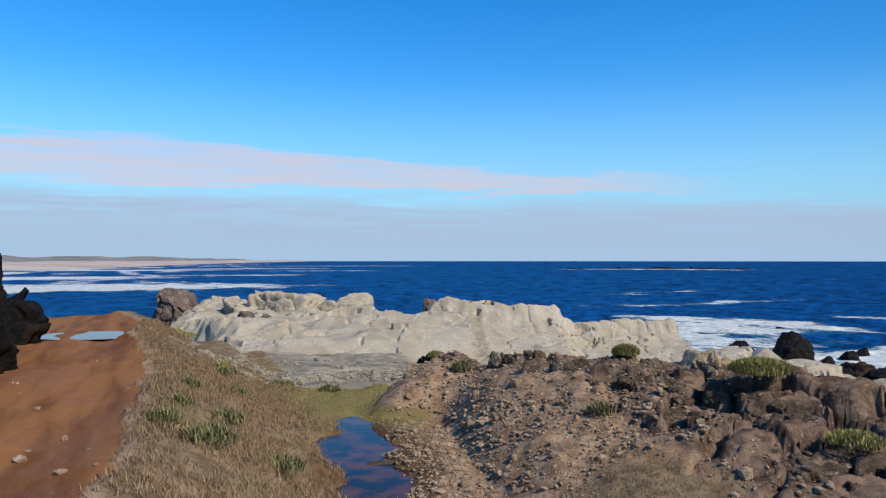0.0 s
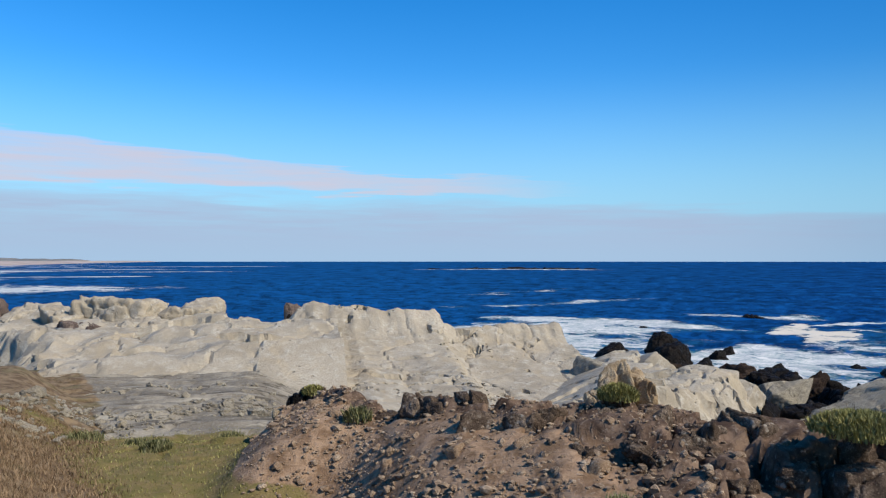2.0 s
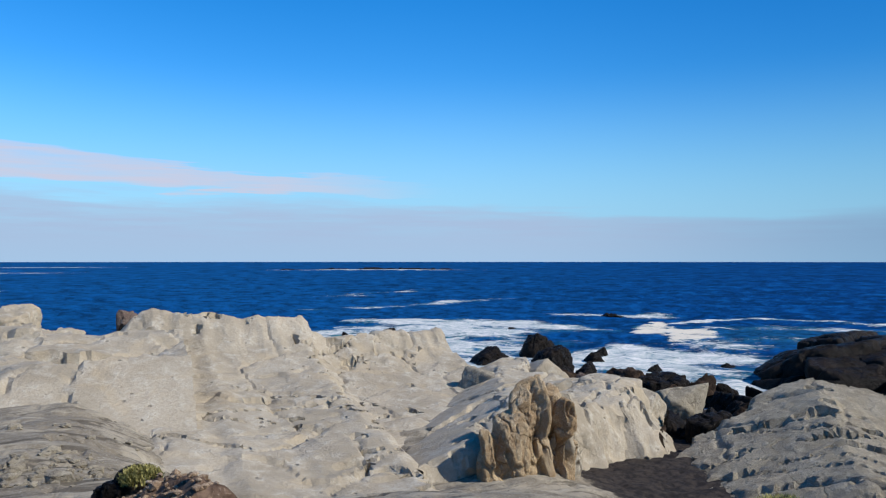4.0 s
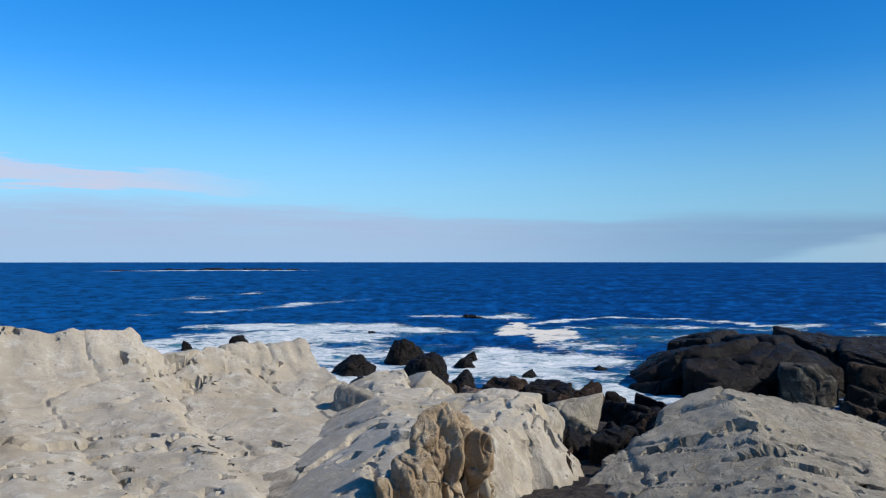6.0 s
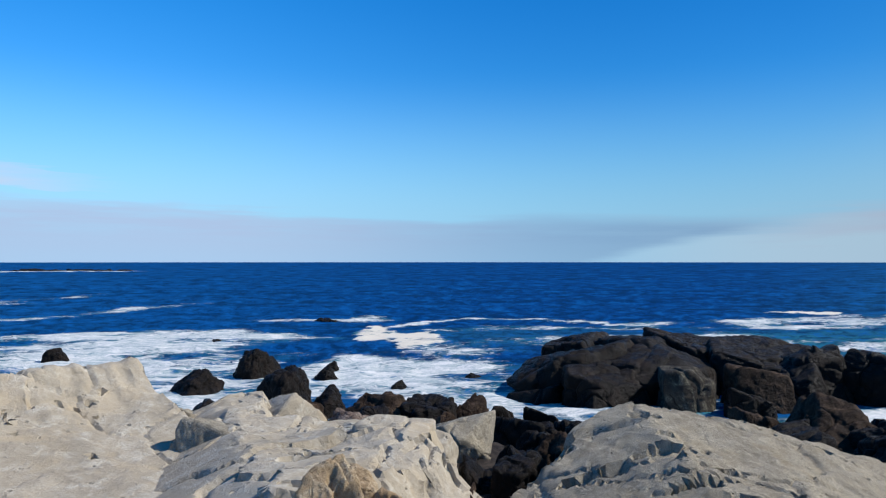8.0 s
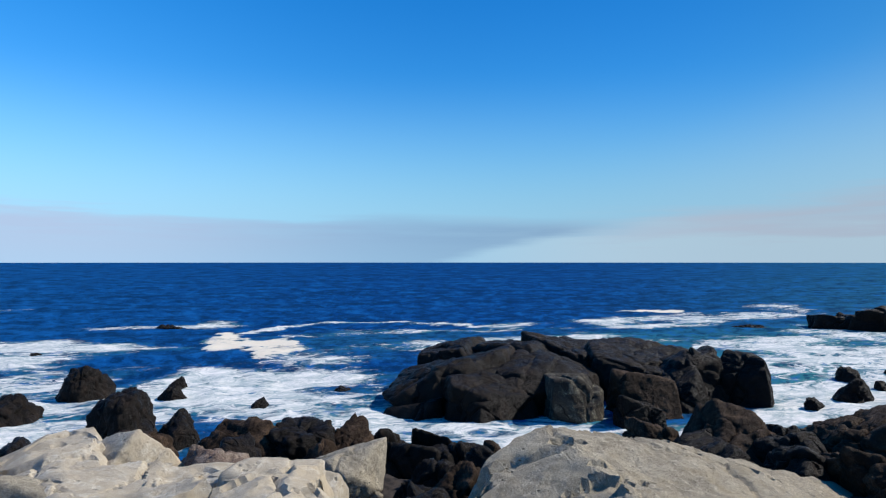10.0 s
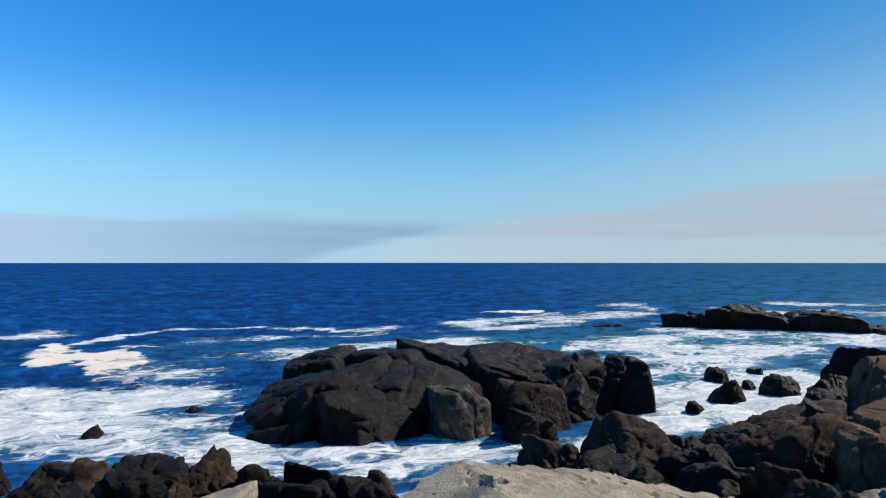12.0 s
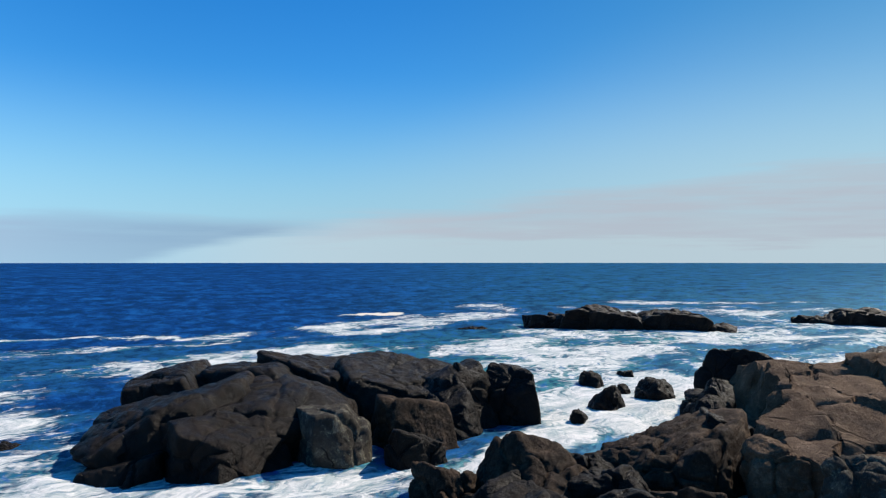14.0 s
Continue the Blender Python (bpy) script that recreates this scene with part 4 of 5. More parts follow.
# rough end of the slab and the dark rock showing behind it
for i, (x, y, hx, hy, base, top, mat, label) in enumerate([
        (-3.4, 56.0, 1.7, 1.9, 3.4, 5.4, TAN, "rough tan broken end of the pale slab"), (-1.4, 56.6, 1.4, 1.5, 3.8, 5.5, PALE_ROUGH, "rough pale block at the slab's end"),
        (-0.6, 75.5, 1.5, 1.2, 1.0, 7.2, RUST, "dark brown rock behind the pale slab"),
        (28.7, 57.4, 2.6, 2.2, -0.4, 3.1, RUST, "rusty brown boulder between pale and black rocks")]):
    sized("sandstone_block", x, y, base, hx, hy, top, mat, 521 + i, label, "rock", 30 * i, sub=5, cracks=0.16, cell=0.8, rough=0.07)

# tan pillar and the blocks beyond it
knob = holder("tan_pillar", 15.3, 41.3, 2.8, "tan honeycombed sandstone pillar with deep hollows", "rock pillar")
for i, (dx, dy, hx, hy, top, mat) in enumerate([(-0.35, 0.1, 1.25, 1.2, 6.0, TAN), (0.9, 0.2, 0.8, 1.0, 5.5, TAN), (-1.5, -0.2, 0.8, 0.9, 4.7, TAN), (-2.2, -0.3, 0.9, 0.9, 4.1, TAN), (1.8, 0.5, 0.9, 1.1, 4.2, PALE)]):
    sized("column", 15.3 + dx, 41.3 + dy, 2.2, hx, hy, top + 0.1, mat, 121 + i, "", turn=31 * i, parent=knob, facets=16, hard=16.0, boxy=0.2, cracks=0.12, cell=1.5, rough=0.05, tall=0.6, chips=0.3, hollow=0.45)

for i, (x, y, hx, hy, top, mat, turn, tilt) in enumerate([
        (25.2, 60.0, 3.4, 4.0, 4.1, PALE, 15, (0, -8)), (27.6, 51.4, 2.3, 2.4, 3.15, PALE, 40, (10, 0)), (32.6, 53.4, 2.3, 1.8, 2.8, PALE_ROUGH, -20, (0, 5)),
        (23.2, 53.5, 3.0, 3.2, 3.6, PALE, 60, (0, 0)), (19.8, 56.5, 2.4, 2.6, 4.2, PALE_ROUGH, 10, (6, 0)), (20.5, 50.0, 2.6, 2.2, 3.7, PALE_ROUGH, 75, (0, 6)),
        (24.6, 49.8, 2.0, 1.8, 4.2, PALE, 25, (0, 8)), (18.0, 47.2, 2.0, 1.6, 3.9, PALE_ROUGH, 50, (0, 0)),
        (22.3, 62.8, 1.6, 1.8, 3.6, PALE_ROUGH, 20, (0, 0))]):
    sized("sandstone_block", x, y, ground_z(x, y) - 0.4, hx, hy, top, mat, 141 + i, "pale jointed sandstone block among the shore rocks", "rock", turn, tilt, group="pale blocks on the shore", facets=13, boxy=0.35, cracks=0.1, cell=2.4, rough=0.02, chips=0.2)

# dark boulders at the water's edge
for i, (x, y, hx, hy, top, turn) in enumerate([
        (36.0, 63.0, 2.9, 2.3, 2.5, 20), (32.0, 59.6, 2.2, 1.6, 2.3, 50), (37.3, 60.2, 2.1, 2.0, 2.2, -20), (39.2, 58.3, 1.8, 1.6, 2.2, 30), (40.5, 56.4, 1.7, 1.6, 2.0, 70),
        (41.6, 54.5, 1.5, 1.4, 1.95, 10), (30.8, 66.0, 2.4, 1.8, 2.3, 35), (25.6, 67.0, 2.2, 1.6, 2.6, 60), (40.4, 52.4, 1.9, 1.5, 1.5, 80), (43.0, 51.6, 1.6, 1.4, 0.9, 15),
        (23.0, 66.3, 1.4, 1.2, 3.0, 5), (38.4, 54.6, 2.0, 1.8, 1.7, 45), (36.2, 57.4, 1.8, 1.5, 1.9, 0), (29.2, 49.0, 1.6, 1.0, 2.0, 20), (32.6, 49.6, 1.7, 1.1, 2.0, 30), (25.6, 46.6, 1.5, 0.8, 1.9, 15), (36.0, 50.6, 1.9, 1.3, 1.9, 30), (30.4, 47.4, 1.8, 1.0, 2.2, 10), (34.0, 47.9, 2.0, 1.2, 2.5, 20), (37.4, 47.6, 2.0, 1.3, 2.3, 55), (41.0, 47.0, 2.0, 1.4, 2.0, 35), (39.0, 49.6, 1.9, 1.4, 1.8, 70)]):
    sized("shore_boulder", x, y, -0.4, hx * 1.2, hy * 1.2, top, BLACK if i % 3 else DUSK, 161 + i, "dark wet boulder at the water's edge", "boulder", turn, group="dark shore boulders", facets=14, hard=18.0, boxy=0.5, cracks=0.2, cell=1.3, rough=0.06, chips=0.35, tall=0.45, taper=0.15, sub=5)

# boulders standing in the surf
for i, (x, y, hx, hy, top, turn) in enumerate([
        (42.0, 88.0, 2.3, 1.9, 2.6, 10), (35.0, 72.6, 2.6, 2.3, 3.1, 30), (36.4, 69.2, 1.9, 1.7, 2.0, 0), (45.6, 81.8, 1.4, 1.2, 1.0, 0), (34.0, 84.2, 2.9, 1.9, 1.9, 15), (49.2, 85.8, 1.0, 1.0, 0.9, 0),
        (25.5, 111.0, 0.9, 0.8, 1.3, 0), (32.2, 112.0, 1.6, 1.1, 1.5, 0), (53.5, 116.0, 2.0, 1.2, 0.5, 20), (85.0, 133.0, 3.6, 1.8, 0.7, -40), (47.4, 73.8, 1.3, 0.9, 0.6, 20),
        (55.5, 72.5, 1.2, 0.8, 0.4, 0), (75.4, 35.4, 1.6, 1.4, 1.5, 0), (84.6, 36.2, 1.9, 1.3, 1.2, 40), (89.5, 32.8, 1.7, 1.0, 0.7, 10), (79.4, 31.2, 2.2, 1.6, 1.5, -20),
        (137.0, 53.0, 3.4, 1.6, 0.5, 80), (69.5, 37.8, 1.1, 0.8, 0.6, 0), (82.0, 33.5, 0.9, 0.7, 0.5, 0), (-3.0, 74.0, 2.4, 1.6, 4.6, 0), (-1.5, 69.5, 1.8, 1.4, 6.6, 0)]):
    sized("surf_boulder", x, y, -0.5, hx, hy, top, BLACK, 881 + 3 * i, "black wet boulder standing in white surf", "boulder", turn, group="boulders in the surf", sub=5, facets=22, hard=18.0, boxy=0.3, cracks=0.055 * hx, cell=0.55 * hx, rough=0.07, chips=0.5, taper=0.3)

# black island of jointed blocks
island = holder("rock_island", 62, 55, 0.0, "black jointed rock island washed by the surf", "rock island")
for i, (x, y, hx, hy, top, mat, turn) in enumerate([
        (57.5, 62.0, 4.7, 4.6, 4.1, BLACK, 20), (63.5, 66.0, 4.6, 4.2, 4.0, BLACK, 30), (70.0, 57.0, 4.4, 4.2, 4.5, BLACK, 45), (52.4, 62.2, 2.4, 2.3, 1.2, BLACK, 0), (55.2, 59.0, 3.6, 3.2, 2.9, BLACK, 35), (66.5, 61.5, 5.2, 4.8, 4.1, BLACK, 55),
        (77.5, 64.5, 6.5, 5.0, 3.8, BLACK, 10), (57.0, 52.2, 2.4, 2.0, 2.9, GREY, 25), (59.0, 57.5, 4.6, 4.2, 3.6, BLACK, 50), (68.5, 51.5, 4.6, 4.2, 3.9, BLACK, 20), (54.0, 57.4, 2.7, 2.5, 1.7, BLACK, 65), (61.4, 48.6, 2.8, 2.4, 3.0, DUSK, 60), (65.4, 47.0, 3.0, 3.2, 3.8, BLACK, 15),
        (70.2, 44.6, 2.7, 2.6, 4.0, BLACK, 40), (69.2, 42.4, 1.9, 1.9, 3.8, BLACK, 10), (67.6, 46.4, 2.8, 2.8, 3.95, BLACK, 35), (73.0, 51.5, 6.0, 5.0, 3.7, BLACK, 70), (62.4, 55.5, 4.4, 3.6, 3.6, BLACK, 5), (58.0, 47.6, 2.2, 1.7, 1.9, BLACK, 30)]):
    sized("block", x, y, -0.8, hx * 1.25, hy * 1.25, top, mat, 211 + i, "grey lichened boulder on top of black blocks" if mat is GREY else "", turn=turn, parent=island, facets=12, hard=27.0, boxy=0.26, cracks=0.17, cell=3.2, rough=0.028, chips=0.3, taper=0.1)

# dark rocks and the brown slab of the next point
for i, (name, x, y, hx, hy, base, top, mat, turn, tilt, label) in enumerate([
        ("shore_rock", 54.6, 33.8, 4.9, 4.4, -0.6, 3.6, DUSK, 25, (0, 6), "large dark brown fissured rock by the surf"),
        ("shore_rock", 51.4, 40.4, 4.5, 3.2, -0.6, 3.0, DUSK, 40, (0, 0), "dark brown fissured rock by the surf"),
        ("shore_rock", 72.5, 27.8, 3.8, 2.2, -0.5, 1.8, BLACK, 20, (0, 0), "black wet rock beside the brown slab"),
        ("shore_rock", 77.6, 24.4, 3.4, 2.8, -0.5, 4.4, BLACK, 60, (0, 0), "black wet rock beside the brown slab"),
        ("shore_rock", 90.0, 8.0, 4.6, 3.0, -0.5, 3.0, BLACK, 0, (0, 0), "black wet rock beyond the brown slab"),
        ("shore_rock", 46.6, 27.2, 2.6, 2.0, 0.4, 3.6, GREY, 15, (0, 0), "grey lichened rock beside the dark rocks"),
        ("shore_rock", 50.8, 29.2, 2.0, 1.6, 0.2, 3.3, UMBER, 50, (0, 0), "rounded brown rock beside the dark rocks"),
        ("shore_rock", 46.2, 36.8, 2.4, 1.8, -0.2, 2.2, BLACK, 70, (0, 0), "low dark rock between larger ones"),
        ("shore_rock", 44.6, 32.2, 2.2, 1.8, 0.0, 2.2, DUSK, 10, (0, 0), "low dark rock between larger ones"),
        # three black rocks added to cover and darken the slab's side face
        ("shore_rock", 56.4, 29.9, 3.2, 1.9, -0.2, 3.4, BLACK, 10, (0, 0), "black rock added to darken the side of the brown slab"),
        ("shore_rock", 61.4, 29.9, 3.4, 1.7, -0.2, 3.8, BLACK, -15, (0, 0), "black rock added to darken the side of the brown slab"),
        ("shore_rock", 66.8, 28.6, 3.0, 1.7, -0.2, 3.4, BLACK, 5, (0, 0), "black rock added to darken the side of the brown slab"),
        ("shore_rock", 43.6, 45.2, 2.2, 1.6, -0.3, 1.6, DUSK, 0, (0, 0), "low dark rock between larger ones"),
        ("shore_rock", 50.6, 44.6, 2.4, 1.7, -0.5, 1.7, DUSK, 25, (0, 0), "low dark brown rock at the foot of the ramp"),
        ("shore_rock", 47.6, 41.6, 2.7, 2.0, -0.4, 1.7, BLACK, 60, (0, 0), "low black rock at the foot of the ramp"),
        ("shore_rock", 49.4, 36.8, 2.6, 2.0, -0.4, 2.2, BLACK, 15, (0, 0), "low black rock at the foot of the ramp"),
        ("shore_rock", 47.2, 33.6, 2.4, 2.0, -0.2, 2.6, DUSK, 35, (0, 0), "low dark brown rock at the foot of the ramp"),
        ("shore_rock", 54.2, 37.9, 2.6, 1.8, -0.5, 1.5, BLACK, 80, (0, 0), "low black rock washed by the surf"),
        ("shore_rock", 45.0, 39.6, 2.0, 1.6, -0.2, 1.9, BLACK, 5, (0, 0), "low black rock at the foot of the ramp")]):
    sized(name, x, y, base, hx, hy, top, mat, 241 + i, label, "rock", turn, tilt, group="rocks of the next point", facets=20, hard=16.0, boxy=0.4, cracks=0.24, cell=2.6, rough=0.05, chips=0.3)

def slab_r(x, y):
    wob = 0.7 * fbm(flat3(x, y, 0.2), 3, 54)
    z = 2.5 + 0.3 * (x - 51.5) - 0.62 * np.maximum(x - 61.5 + wob, 0)
    z = z + 0.04 * np.clip(29 - y, 0, 20)
    w = flat3(x * 0.16 + 0.12 * y, y * 0.2 - 0.05 * x) + 0.25 * np.stack([fbm(flat3(x, y, 0.15), 3, 55), fbm(flat3(x, y, 0.15), 3, 56), 0 * x], 1)
    f1, f2, own = cells(w, 57, True)
    z = z + 0.55 * (own - 0.5) - 0.3 * np.exp(-((f2 - f1) / 0.03) ** 2) + 0.12 * fbm(flat3(x, y, 0.8), 4, 58)
    edge = 29.6 - 0.1 * (x - 55) + 0.8 * fbm(flat3(x * 0.5, x * 0), 3, 59)
    z = np.minimum(z, 1.2 + 2.6 * (edge - y))
    return np.minimum(z, 1.0 + 2.2 * (x - 49.8 + 0.5 * wob))


sheet("brown_slab", 47, 90, -12, 33, 0.2, slab_r, UMBER, ("huge weathered brown rock slab with long cracks", "rock slab"), -0.5, 9.0, 331)

# reefs out at sea
reef = holder("outer_reef", 141, 28, 0.0, "low black reef washed by breakers", "reef", "reefs at sea")
for i, (x, y, hx, hy, top) in enumerate([(143, 41, 4, 4.5, 2.4), (141, 31, 5, 8.5, 4.2), (141.5, 37, 4, 5, 2.6), (140, 21, 4.5, 8, 3.6), (139, 14, 3, 4, 1.4)]):
    sized("ledge", x, y, -0.6, hx, hy, top, BLACK, 261 + i, "", parent=reef, rough=0.05, cracks=0.3, cell=4.0, chips=0.2)
reef = holder("outer_reef", 156, -14, 0.0, "low black reef washed by breakers", "reef", "reefs at sea")
for i, (x, y, hx, hy, top) in enumerate([(158, -7, 3, 4, 1.6), (156, -14, 4, 7, 3.1), (154, -26, 4, 8, 2.2)]):
    sized("ledge", x, y, -0.6, hx, hy, top, BLACK, 271 + i, "", parent=reef, rough=0.05, cracks=0.3, cell=4.0, chips=0.2)
islet = holder("far_islet", 240, 825, 0.0, "long flat dark islet near the horizon", "islet")
for i, (k, hx, top) in enumerate([(-0.42, 18, 1.6), (-0.2, 26, 2.6), (0.05, 30, 3.2), (0.3, 24, 2.8), (0.45, 10, 1.8)]):
    sized("ledge", 242 + 190 * k, 828 - 57 * k, -0.8, hx, 8, top, BLACK, 281 + i, "", turn=-17, parent=islet, sub=5, rough=0.12)

# black rock wall beside the track
wall = holder("black_rock_face", -19, 21, 8.0, "black overhanging rock face beside the track", "rock face")
for i, (x, y, hx, hy, top) in enumerate([(-15.0, 20.6, 3.1, 3.4, 11.25), (-22.5, 18.5, 6.0, 6.0, 13.4), (-13.6, 17.0, 2.8, 3.0, 11.6), (-15.9, 24.4, 2.5, 2.6, 10.2), (-18.4, 22.5, 3.6, 3.0, 11.6)]):
    sized("block", x, y, 7.8, hx, hy, top, BLACK, 291 + i, "", turn=25 * i, parent=wall, cracks=0.3, cell=1.3, rough=0.06)


# ---- foreground ----
rng = np.random.RandomState(5)
for i, (x, back, hx, hy, top, turn) in enumerate([
        (1.9, 0.3, 0.7, 0.6, 8.5, 20), (2.9, 0.4, 0.75, 0.7, 8.5, 65), (3.5, 0.3, 0.7, 0.6, 8.66, 10), (4.4, 0.4, 0.8, 0.7, 8.7, 40), (5.15, 0.3, 0.7, 0.6, 8.78, 75),
        (5.9, 0.5, 0.8, 0.65, 8.66, 30), (6.6, 0.3, 0.7, 0.7, 8.75, 0), (7.5, 0.2, 0.9, 0.7, 8.75, 55), (8.6, 0.3, 0.9, 0.8, 8.35, 15), (6.85, 2.1, 0.95, 0.85, 8.42, 80)]):
    y = float(crest_y(np.array([x]))[0]) - back
    sized("ridge_rock", x, y, 7.3, hx, hy, top - 0.03, BROWN, 311 + i, "large rounded brown lichened rock on the ridge", "rock", turn, group="rocks on the ridge", facets=18, hard=22.0, cracks=0.12, cell=0.9, rough=0.05, boxy=0.35, chips=0.3)
for i in range(16):
    x = 0.6 + 10.0 * (i + rng.uniform(0, 0.8)) / 16
    y = float(crest_y(np.array([x]))[0]) - rng.uniform(-0.2, 1.8)
    r = rng.uniform(0.3, 0.6)
    z = ground_z(x, y)
    sized("ridge_rock", x, y, z - 0.5, r * rng.uniform(0.8, 1.3), r * 0.9, z + rng.uniform(0.0, 0.15), BROWN, 331 + i, "brown weathered rock on the stony ridge", "rock", rng.uniform(0, 180), (rng.uniform(-8, 8), rng.uniform(-8, 8)),
          group="rocks on the ridge", sub=5, cracks=0.1, cell=0.5, rough=0.06)
for i in range(30):
    x, y = rng.uniform(4.2, 9), rng.uniform(9.5, 17.5)
    r = rng.uniform(0.25, 0.7)
    z = ground_z(x, y)
    sized("ridge_rock", x, y, z - 0.15, r * rng.uniform(0.9, 1.4), r, z + r * rng.uniform(0.05, 0.25), BROWN, 351 + i, "brown weathered rock on the stony ridge", "rock", rng.uniform(0, 180), (rng.uniform(-10, 10), rng.uniform(-10, 10)),
          group="rocks on the ridge", sub=5, cracks=0.07, cell=0.45, rough=0.05)
sized("dark_rock", -0.62, 26.2, 6.9, 0.42, 0.4, 7.86, BLACK, 391, "small black rock with a shrub on the ridge", "rock", sub=5, rough=0.12)
sized("tan_block", -0.85, 25.3, 6.6, 0.4, 0.4, 7.5, TAN, 392, "yellowish tan block on the ridge's end", "rock", sub=5, cracks=0.06, cell=0.4)


def scatter(name, spots, sizes, material, tags, seed, sub=1):
    """Many small stones in one mesh."""
    d, faces = ball(sub)
    r = np.random.RandomState(seed)
    vs, fs = [], []
    for k, ((x, y, z), s) in enumerate(zip(spots, sizes)):
        sh = d * (1 + r.uniform(-0.28, 0.28, (len(d), 1))) * s * r.uniform(0.6, 1.3, 3) * np.array((1, 1, 0.65))
        a = r.uniform(0, 6.28)
        rot = np.array([[math.cos(a), -math.sin(a), 0], [math.sin(a), math.cos(a), 0], [0, 0, 1]])
        vs.append(sh @ rot.T + np.array((x, y, z + 0.2 * s)))
        fs.append(faces + k * len(d))
    return tagged(new(name, mesh_from(name, np.concatenate(vs), np.concatenate(fs), material, False)), *tags)


def strewn(n, x0, x1, y0, y1, keep, seed):
    r = np.random.RandomState(seed)
    x, y = r.uniform(x0, x1, n), r.uniform(y0, y1, n)
    h, covers = ground_zones(x, y)
    k = keep(x, y, h, covers) > r.uniform(0, 1, n)
    return np.stack([x, y, h], 1)[k]


spots = strewn(19000, -2.0, 6.5, 9.0, 27.0, lambda x, y, h, c: ease(x, -2.0, -0.6) * np.clip(1 - 1.4 * c["straw"], 0, 1) * (1 - 0.8 * ease(x, 4.0, 6.5)) * ease(crest_y(x) - y, -1.5, 0.5), 61)
scatter("rubble", spots, np.random.RandomState(62).gamma(1.3, 0.017, len(spots)) + 0.009, RUBBLE, ("brown angular rubble strewn over the mound", "rubble", "", "stuff"), 63)
for i, (x, y, rx, ry, high, turn) in enumerate([
        (0.46, 14.6, 0.17, 0.12, 0.12, 20), (4.9, 12.5, 0.36, 0.22, 0.1, 10), (0.1, 15.6, 0.14, 0.1, 0.1, 70), (1.3, 17.6, 0.16, 0.12, 0.12, 30), (0.7, 18.4, 0.14, 0.1, 0.12, 5), (1.9, 18.9, 0.2, 0.14, 0.16, 50),
        (2.4, 16.9, 0.18, 0.12, 0.12, 80), (1.0, 13.6, 0.12, 0.1, 0.08, 15), (0.2, 17.2, 0.13, 0.1, 0.1, 40), (2.9, 18.4, 0.2, 0.15, 0.14, 60), (3.6, 17.0, 0.22, 0.16, 0.16, 25), (1.5, 15.2, 0.14, 0.1, 0.1, 75),
        (0.9, 20.0, 0.2, 0.15, 0.16, 35), (0.1, 22.6, 0.18, 0.14, 0.14, 12), (-0.3, 24.2, 0.22, 0.16, 0.16, 66), (1.6, 12.4, 0.14, 0.1, 0.08, 44), (0.6, 12.2, 0.12, 0.09, 0.07, 8), (2.2, 20.0, 0.18, 0.13, 0.14, 28)]):
    z = ground_z(x, y)
    sized("stone", x, y, z - 0.1, rx, ry, z + high, RUBBLE, 601 + i, "loose pale tan stone on the rubble mound", "stone", turn, group="loose stones on the mound", sub=3, facets=12, hard=20.0, cracks=0.01, cell=0.2, rough=0.05)
sized("flat_stone", -1.3, 16.7, 6.3, 0.5, 0.22, 6.62, BROWN, 620, "flat brown stone lying in the puddle", "stone", 8, sub=4, cracks=0.03, cell=0.4)
spots = strewn(2600, -10, 1, 26, 44, lambda x, y, h, c: c["pale"] * (1 - c["moss"]) * ease(fbm(flat3(x, y, 0.3), 3, 77), -0.2, 0.5), 64)
scatter("pale_rubble", spots, np.random.RandomState(65).gamma(1.6, 0.04, len(spots)) + 0.03, PALE_ROUGH, ("pale broken stones on the rock platform", "rubble", "", "stuff"), 66)
spots = strewn(160, -9.5, -4, 7.5, 24, lambda x, y, h, c: 0.5 * c["mud"], 67)
scatter("track_stones", spots, np.random.RandomState(68).gamma(1.6, 0.014, len(spots)) + 0.01, RUBBLE, ("small stones on the muddy track", "stones", "", "stuff"), 69)


def blades(name, roots, lengths, widths, lean, material, seed):
    """Thin bent blades, each of two segments."""
    r = np.random.RandomState(seed)
    n = len(roots)
    a = r.uniform(0, 2 * math.pi, n)
    out = np.stack([np.cos(a), np.sin(a), 0 * a], 1)
    side = np.stack([-np.sin(a), np.cos(a), 0 * a], 1) * widths[:, None] / 2
    tilt = np.abs(r.normal(lean, 0.25, n))
    mid = roots + (out * np.sin(tilt * 0.6)[:, None] + np.array((0, 0, 1)) * np.cos(tilt * 0.6)[:, None]) * lengths[:, None] * 0.55
    tip = mid + (out * np.sin(tilt)[:, None] + np.array((0, 0, 1)) * np.cos(tilt)[:, None]) * lengths[:, None] * 0.45
    v = np.stack([roots - side, roots + side, mid + side * 0.7, mid - side * 0.7, tip], 1).reshape(-1, 3)
    b = np.arange(n)[:, None] * 5
    f = np.concatenate([b + np.array([[0, 1, 2]]), b + np.array([[0, 2, 3]]), b + np.array([[3, 2, 4]])])
    return mesh_from(name, v, f, material, False)


spots = strewn(190000, -14, 0, 8, 32, lambda x, y, h, c: c["straw"] * ease(fbm(flat3(x, y, 1.1), 3, 83), -1.1, 0.0) * (x < 1.0), 71)
r = np.random.RandomState(72)
tagged(new("grass", blades("grass", spots, r.uniform(0.06, 0.17, len(spots)), r.uniform(0.007, 0.017, len(spots)), 0.9, STRAW, 73)), "short dry straw-coloured grass on the bank", "grass", "", "stuff")
spots = strewn(14000, 0.8, 5.2, 9, 14.5, lambda x, y, h, c: 0.8 * c["straw"], 74)
r = np.random.RandomState(75)
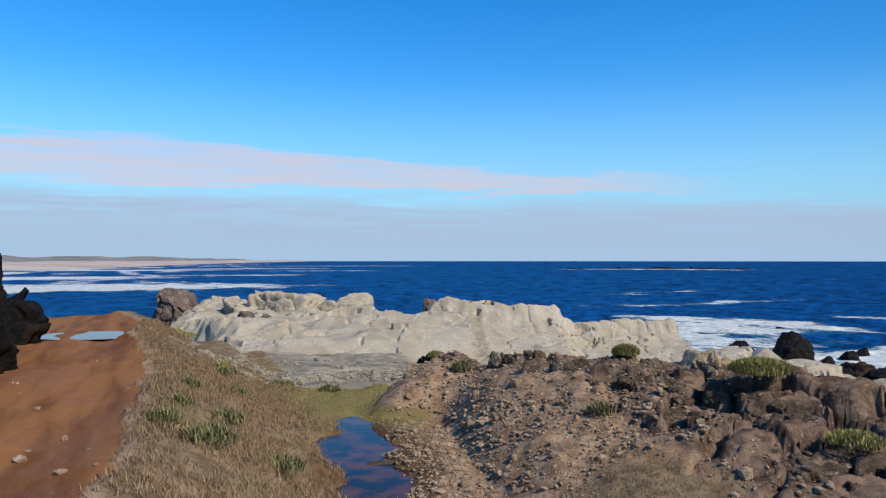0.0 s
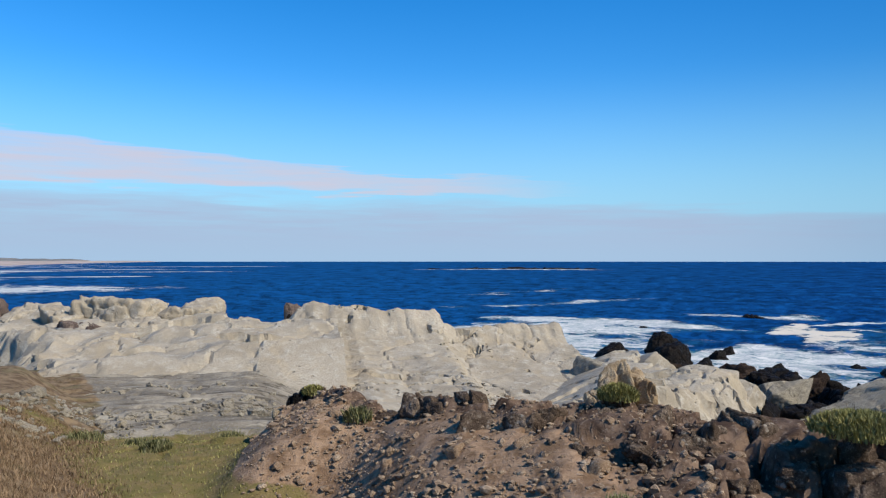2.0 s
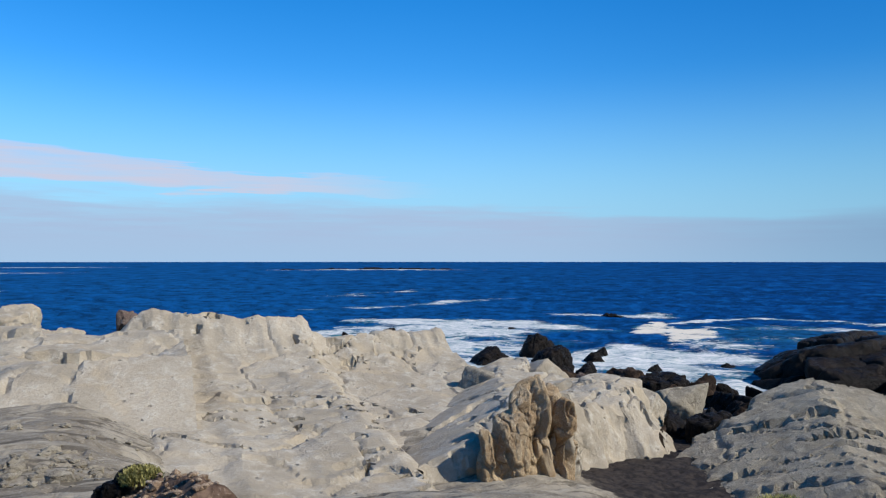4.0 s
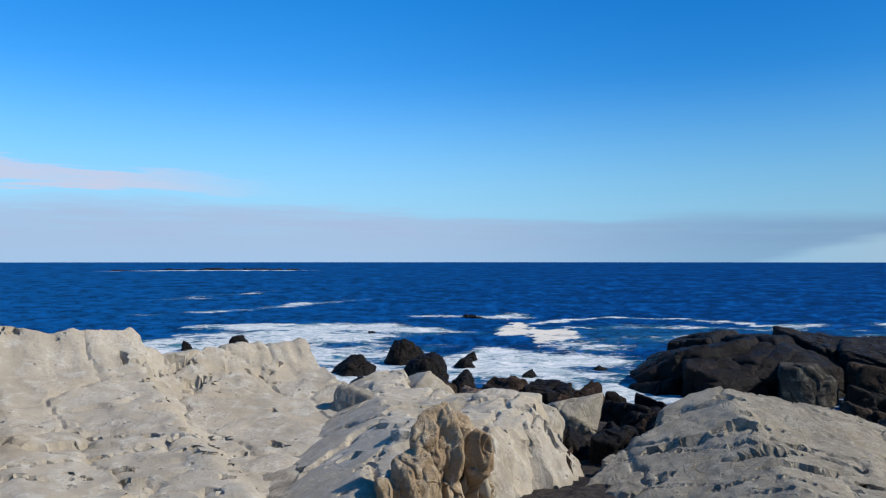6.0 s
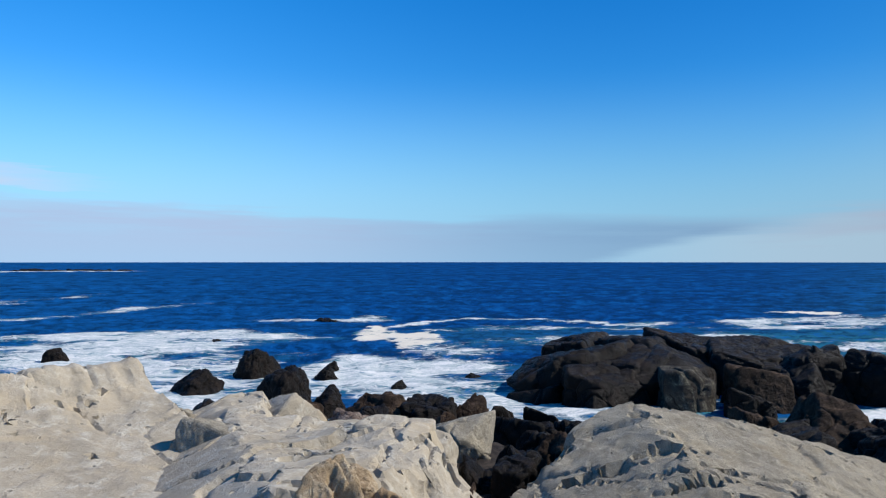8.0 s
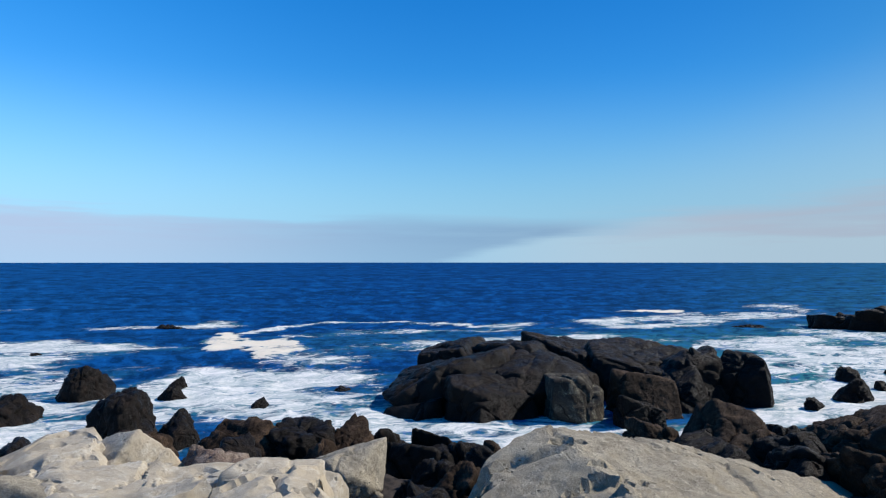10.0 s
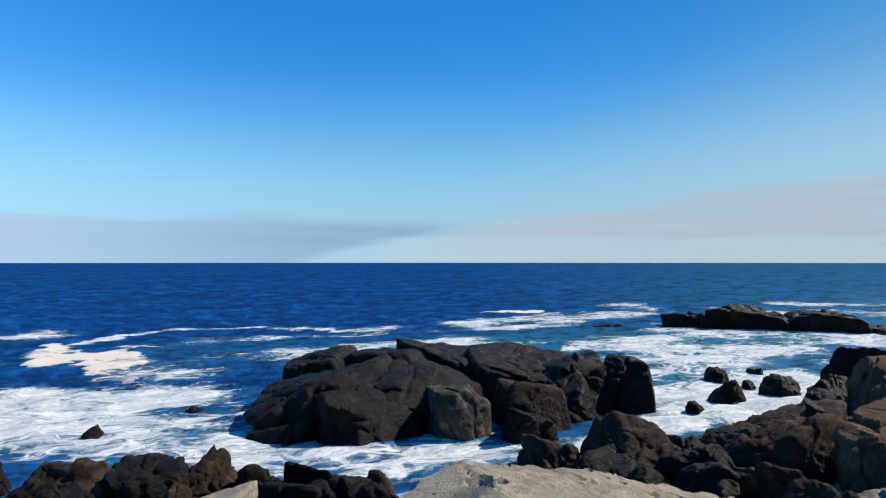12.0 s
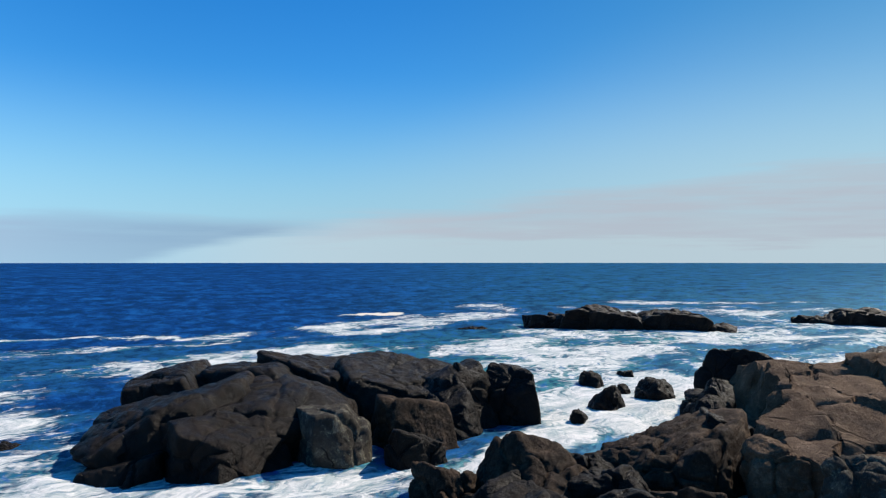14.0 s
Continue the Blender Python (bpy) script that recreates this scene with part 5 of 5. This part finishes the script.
tagged(new("grass", blades("grass", spots, r.uniform(0.04, 0.1, len(spots)), r.uniform(0.006, 0.014, len(spots)), 0.9, STRAW, 76)), "thin dry grass on the stony ground", "grass", "", "stuff")
spots = strewn(22000, -8, 0, 20, 34, lambda x, y, h, c: 0.6 * c["moss"], 77)
r = np.random.RandomState(78)
tagged(new("grass", blades("grass", spots, r.uniform(0.03, 0.09, len(spots)), r.uniform(0.01, 0.02, len(spots)), 0.9, OLIVE, 79)), "yellow-green moss and short grass round the pool", "grass", "", "stuff")


def tuft(x, y, radius, height, count, material, label, seed, name="grass_tuft", perched=False):
    r = np.random.RandomState(seed)
    a, q = r.uniform(0, 2 * math.pi, count), radius * np.sqrt(r.uniform(0, 1, count))
    gx, gy = (g.ravel() * 1.2 * radius for g in np.meshgrid(np.linspace(-1, 1, 5), np.linspace(-1, 1, 5)))
    z = float(ground_zones(x + gx, y + gy)[0].max()) if perched else ground_z(x, y)
    dome = np.sqrt(np.maximum(0, 1 - (q / (radius * 1.05)) ** 2))
    roots = np.stack([q * np.cos(a), q * np.sin(a), dome * height * 0.6 - 0.08], 1)
    long = 0.34 if material is OLIVE else 0.75
    ob = holder(name, x, y, z, label, "plant", "plants on the headland")
    leaves = new("foliage", blades("foliage", roots, height * r.uniform(0.25, long, count), r.uniform(0.016, 0.034, count), 0.7, material, seed + 1))
    leaves.parent = ob
    few = roots[: max(20, count // 12)] * np.array((0.8, 0.8, 0.0)) - np.array((0, 0, 0.06))
    stems = new("stems", blades("stems", few, height * r.uniform(0.5, 0.95, len(few)), r.uniform(0.008, 0.016, len(few)), 0.55, TWIG, seed + 2))
    stems.parent = ob
    return ob


for i, (x, y, radius, height, n, mat) in enumerate([
        (-4.43, 11.5, 0.28, 0.3, 260, LEAF), (-3.59, 11.1, 0.45, 0.36, 420, LEAF), (-2.8, 12.35, 0.5, 0.3, 420, LEAF), (-4.12, 13.7, 0.45, 0.28, 360, LEAF),
        (-4.81, 13.4, 0.25, 0.25, 220, LEAF), (7.4, 13.1, 0.5, 0.4, 900, OLIVE), (4.68, 18.7, 0.34, 0.42, 2200, OLIVE), (6.85, 15.75, 0.66, 0.46, 3600, OLIVE), (4.85, 14.7, 0.33, 0.36, 1300, OLIVE), (0.55, 22.2, 0.3, 0.35, 500, LEAF),
        (-0.25, 26.0, 0.3, 0.4, 900, OLIVE), (3.42, 15.85, 0.3, 0.3, 450, LEAF), (-5.3, 18.3, 0.4, 0.25, 350, LEAF), (-4.0, 25.8, 0.4, 0.3, 450, LEAF), (-6.5, 21.5, 0.45, 0.28, 350, LEAF),
        (-5.6, 16.0, 0.3, 0.25, 250, LEAF), (-7.6, 24.5, 0.4, 0.3, 350, OLIVE), (-8.6, 28.0, 0.5, 0.3, 400, OLIVE), (-11.5, 32.5, 0.6, 0.4, 600, OLIVE), (-13.5, 36.0, 0.7, 0.45, 700, OLIVE),
        (-17.5, 40.5, 0.8, 0.5, 800, OLIVE), (-2.4, 27.5, 0.35, 0.3, 350, LEAF), (-6.2, 27.5, 0.6, 0.3, 600, LEAF), (-5.0, 28.6, 0.5, 0.3, 500, LEAF), (-20.0, 41.5, 0.8, 0.5, 800, OLIVE), (-15.4, 38.6, 0.6, 0.4, 600, OLIVE)]):
    tuft(x, y, radius, height, n, mat, "low olive-green shrub on the rocks" if mat is OLIVE else "green leafy tuft in dry grass", 400 + 3 * i, "shrub" if mat is OLIVE else "grass_tuft", 4 < x < 7 and y > 15)


def pool(name, cx, cy, rx, ry, turn, z, label):
    a = np.linspace(0, 2 * math.pi, 60, endpoint=False)
    c, s = math.cos(radians(turn)), math.sin(radians(turn))
    px, py = rx * np.cos(a), ry * np.sin(a)
    v = np.stack([cx + px * c - py * s, cy + px * s + py * c, np.full(60, z)], 1)
    v = np.concatenate([v, [[cx, cy, z]]])
    f = np.stack([np.arange(60), (np.arange(60) + 1) % 60, np.full(60, 60)], 1)
    tagged(new(name, mesh_from(name, v, f, POOL)), label, "puddle")


pool("puddle", -2.0, 17.2, 1.5, 6.0, 9, 6.52, "dark blue still puddle in a mossy hollow")
pool("puddle", -12.7, 26.4, 2.1, 1.5, 0, 8.43, "pale shining puddle on the muddy track")
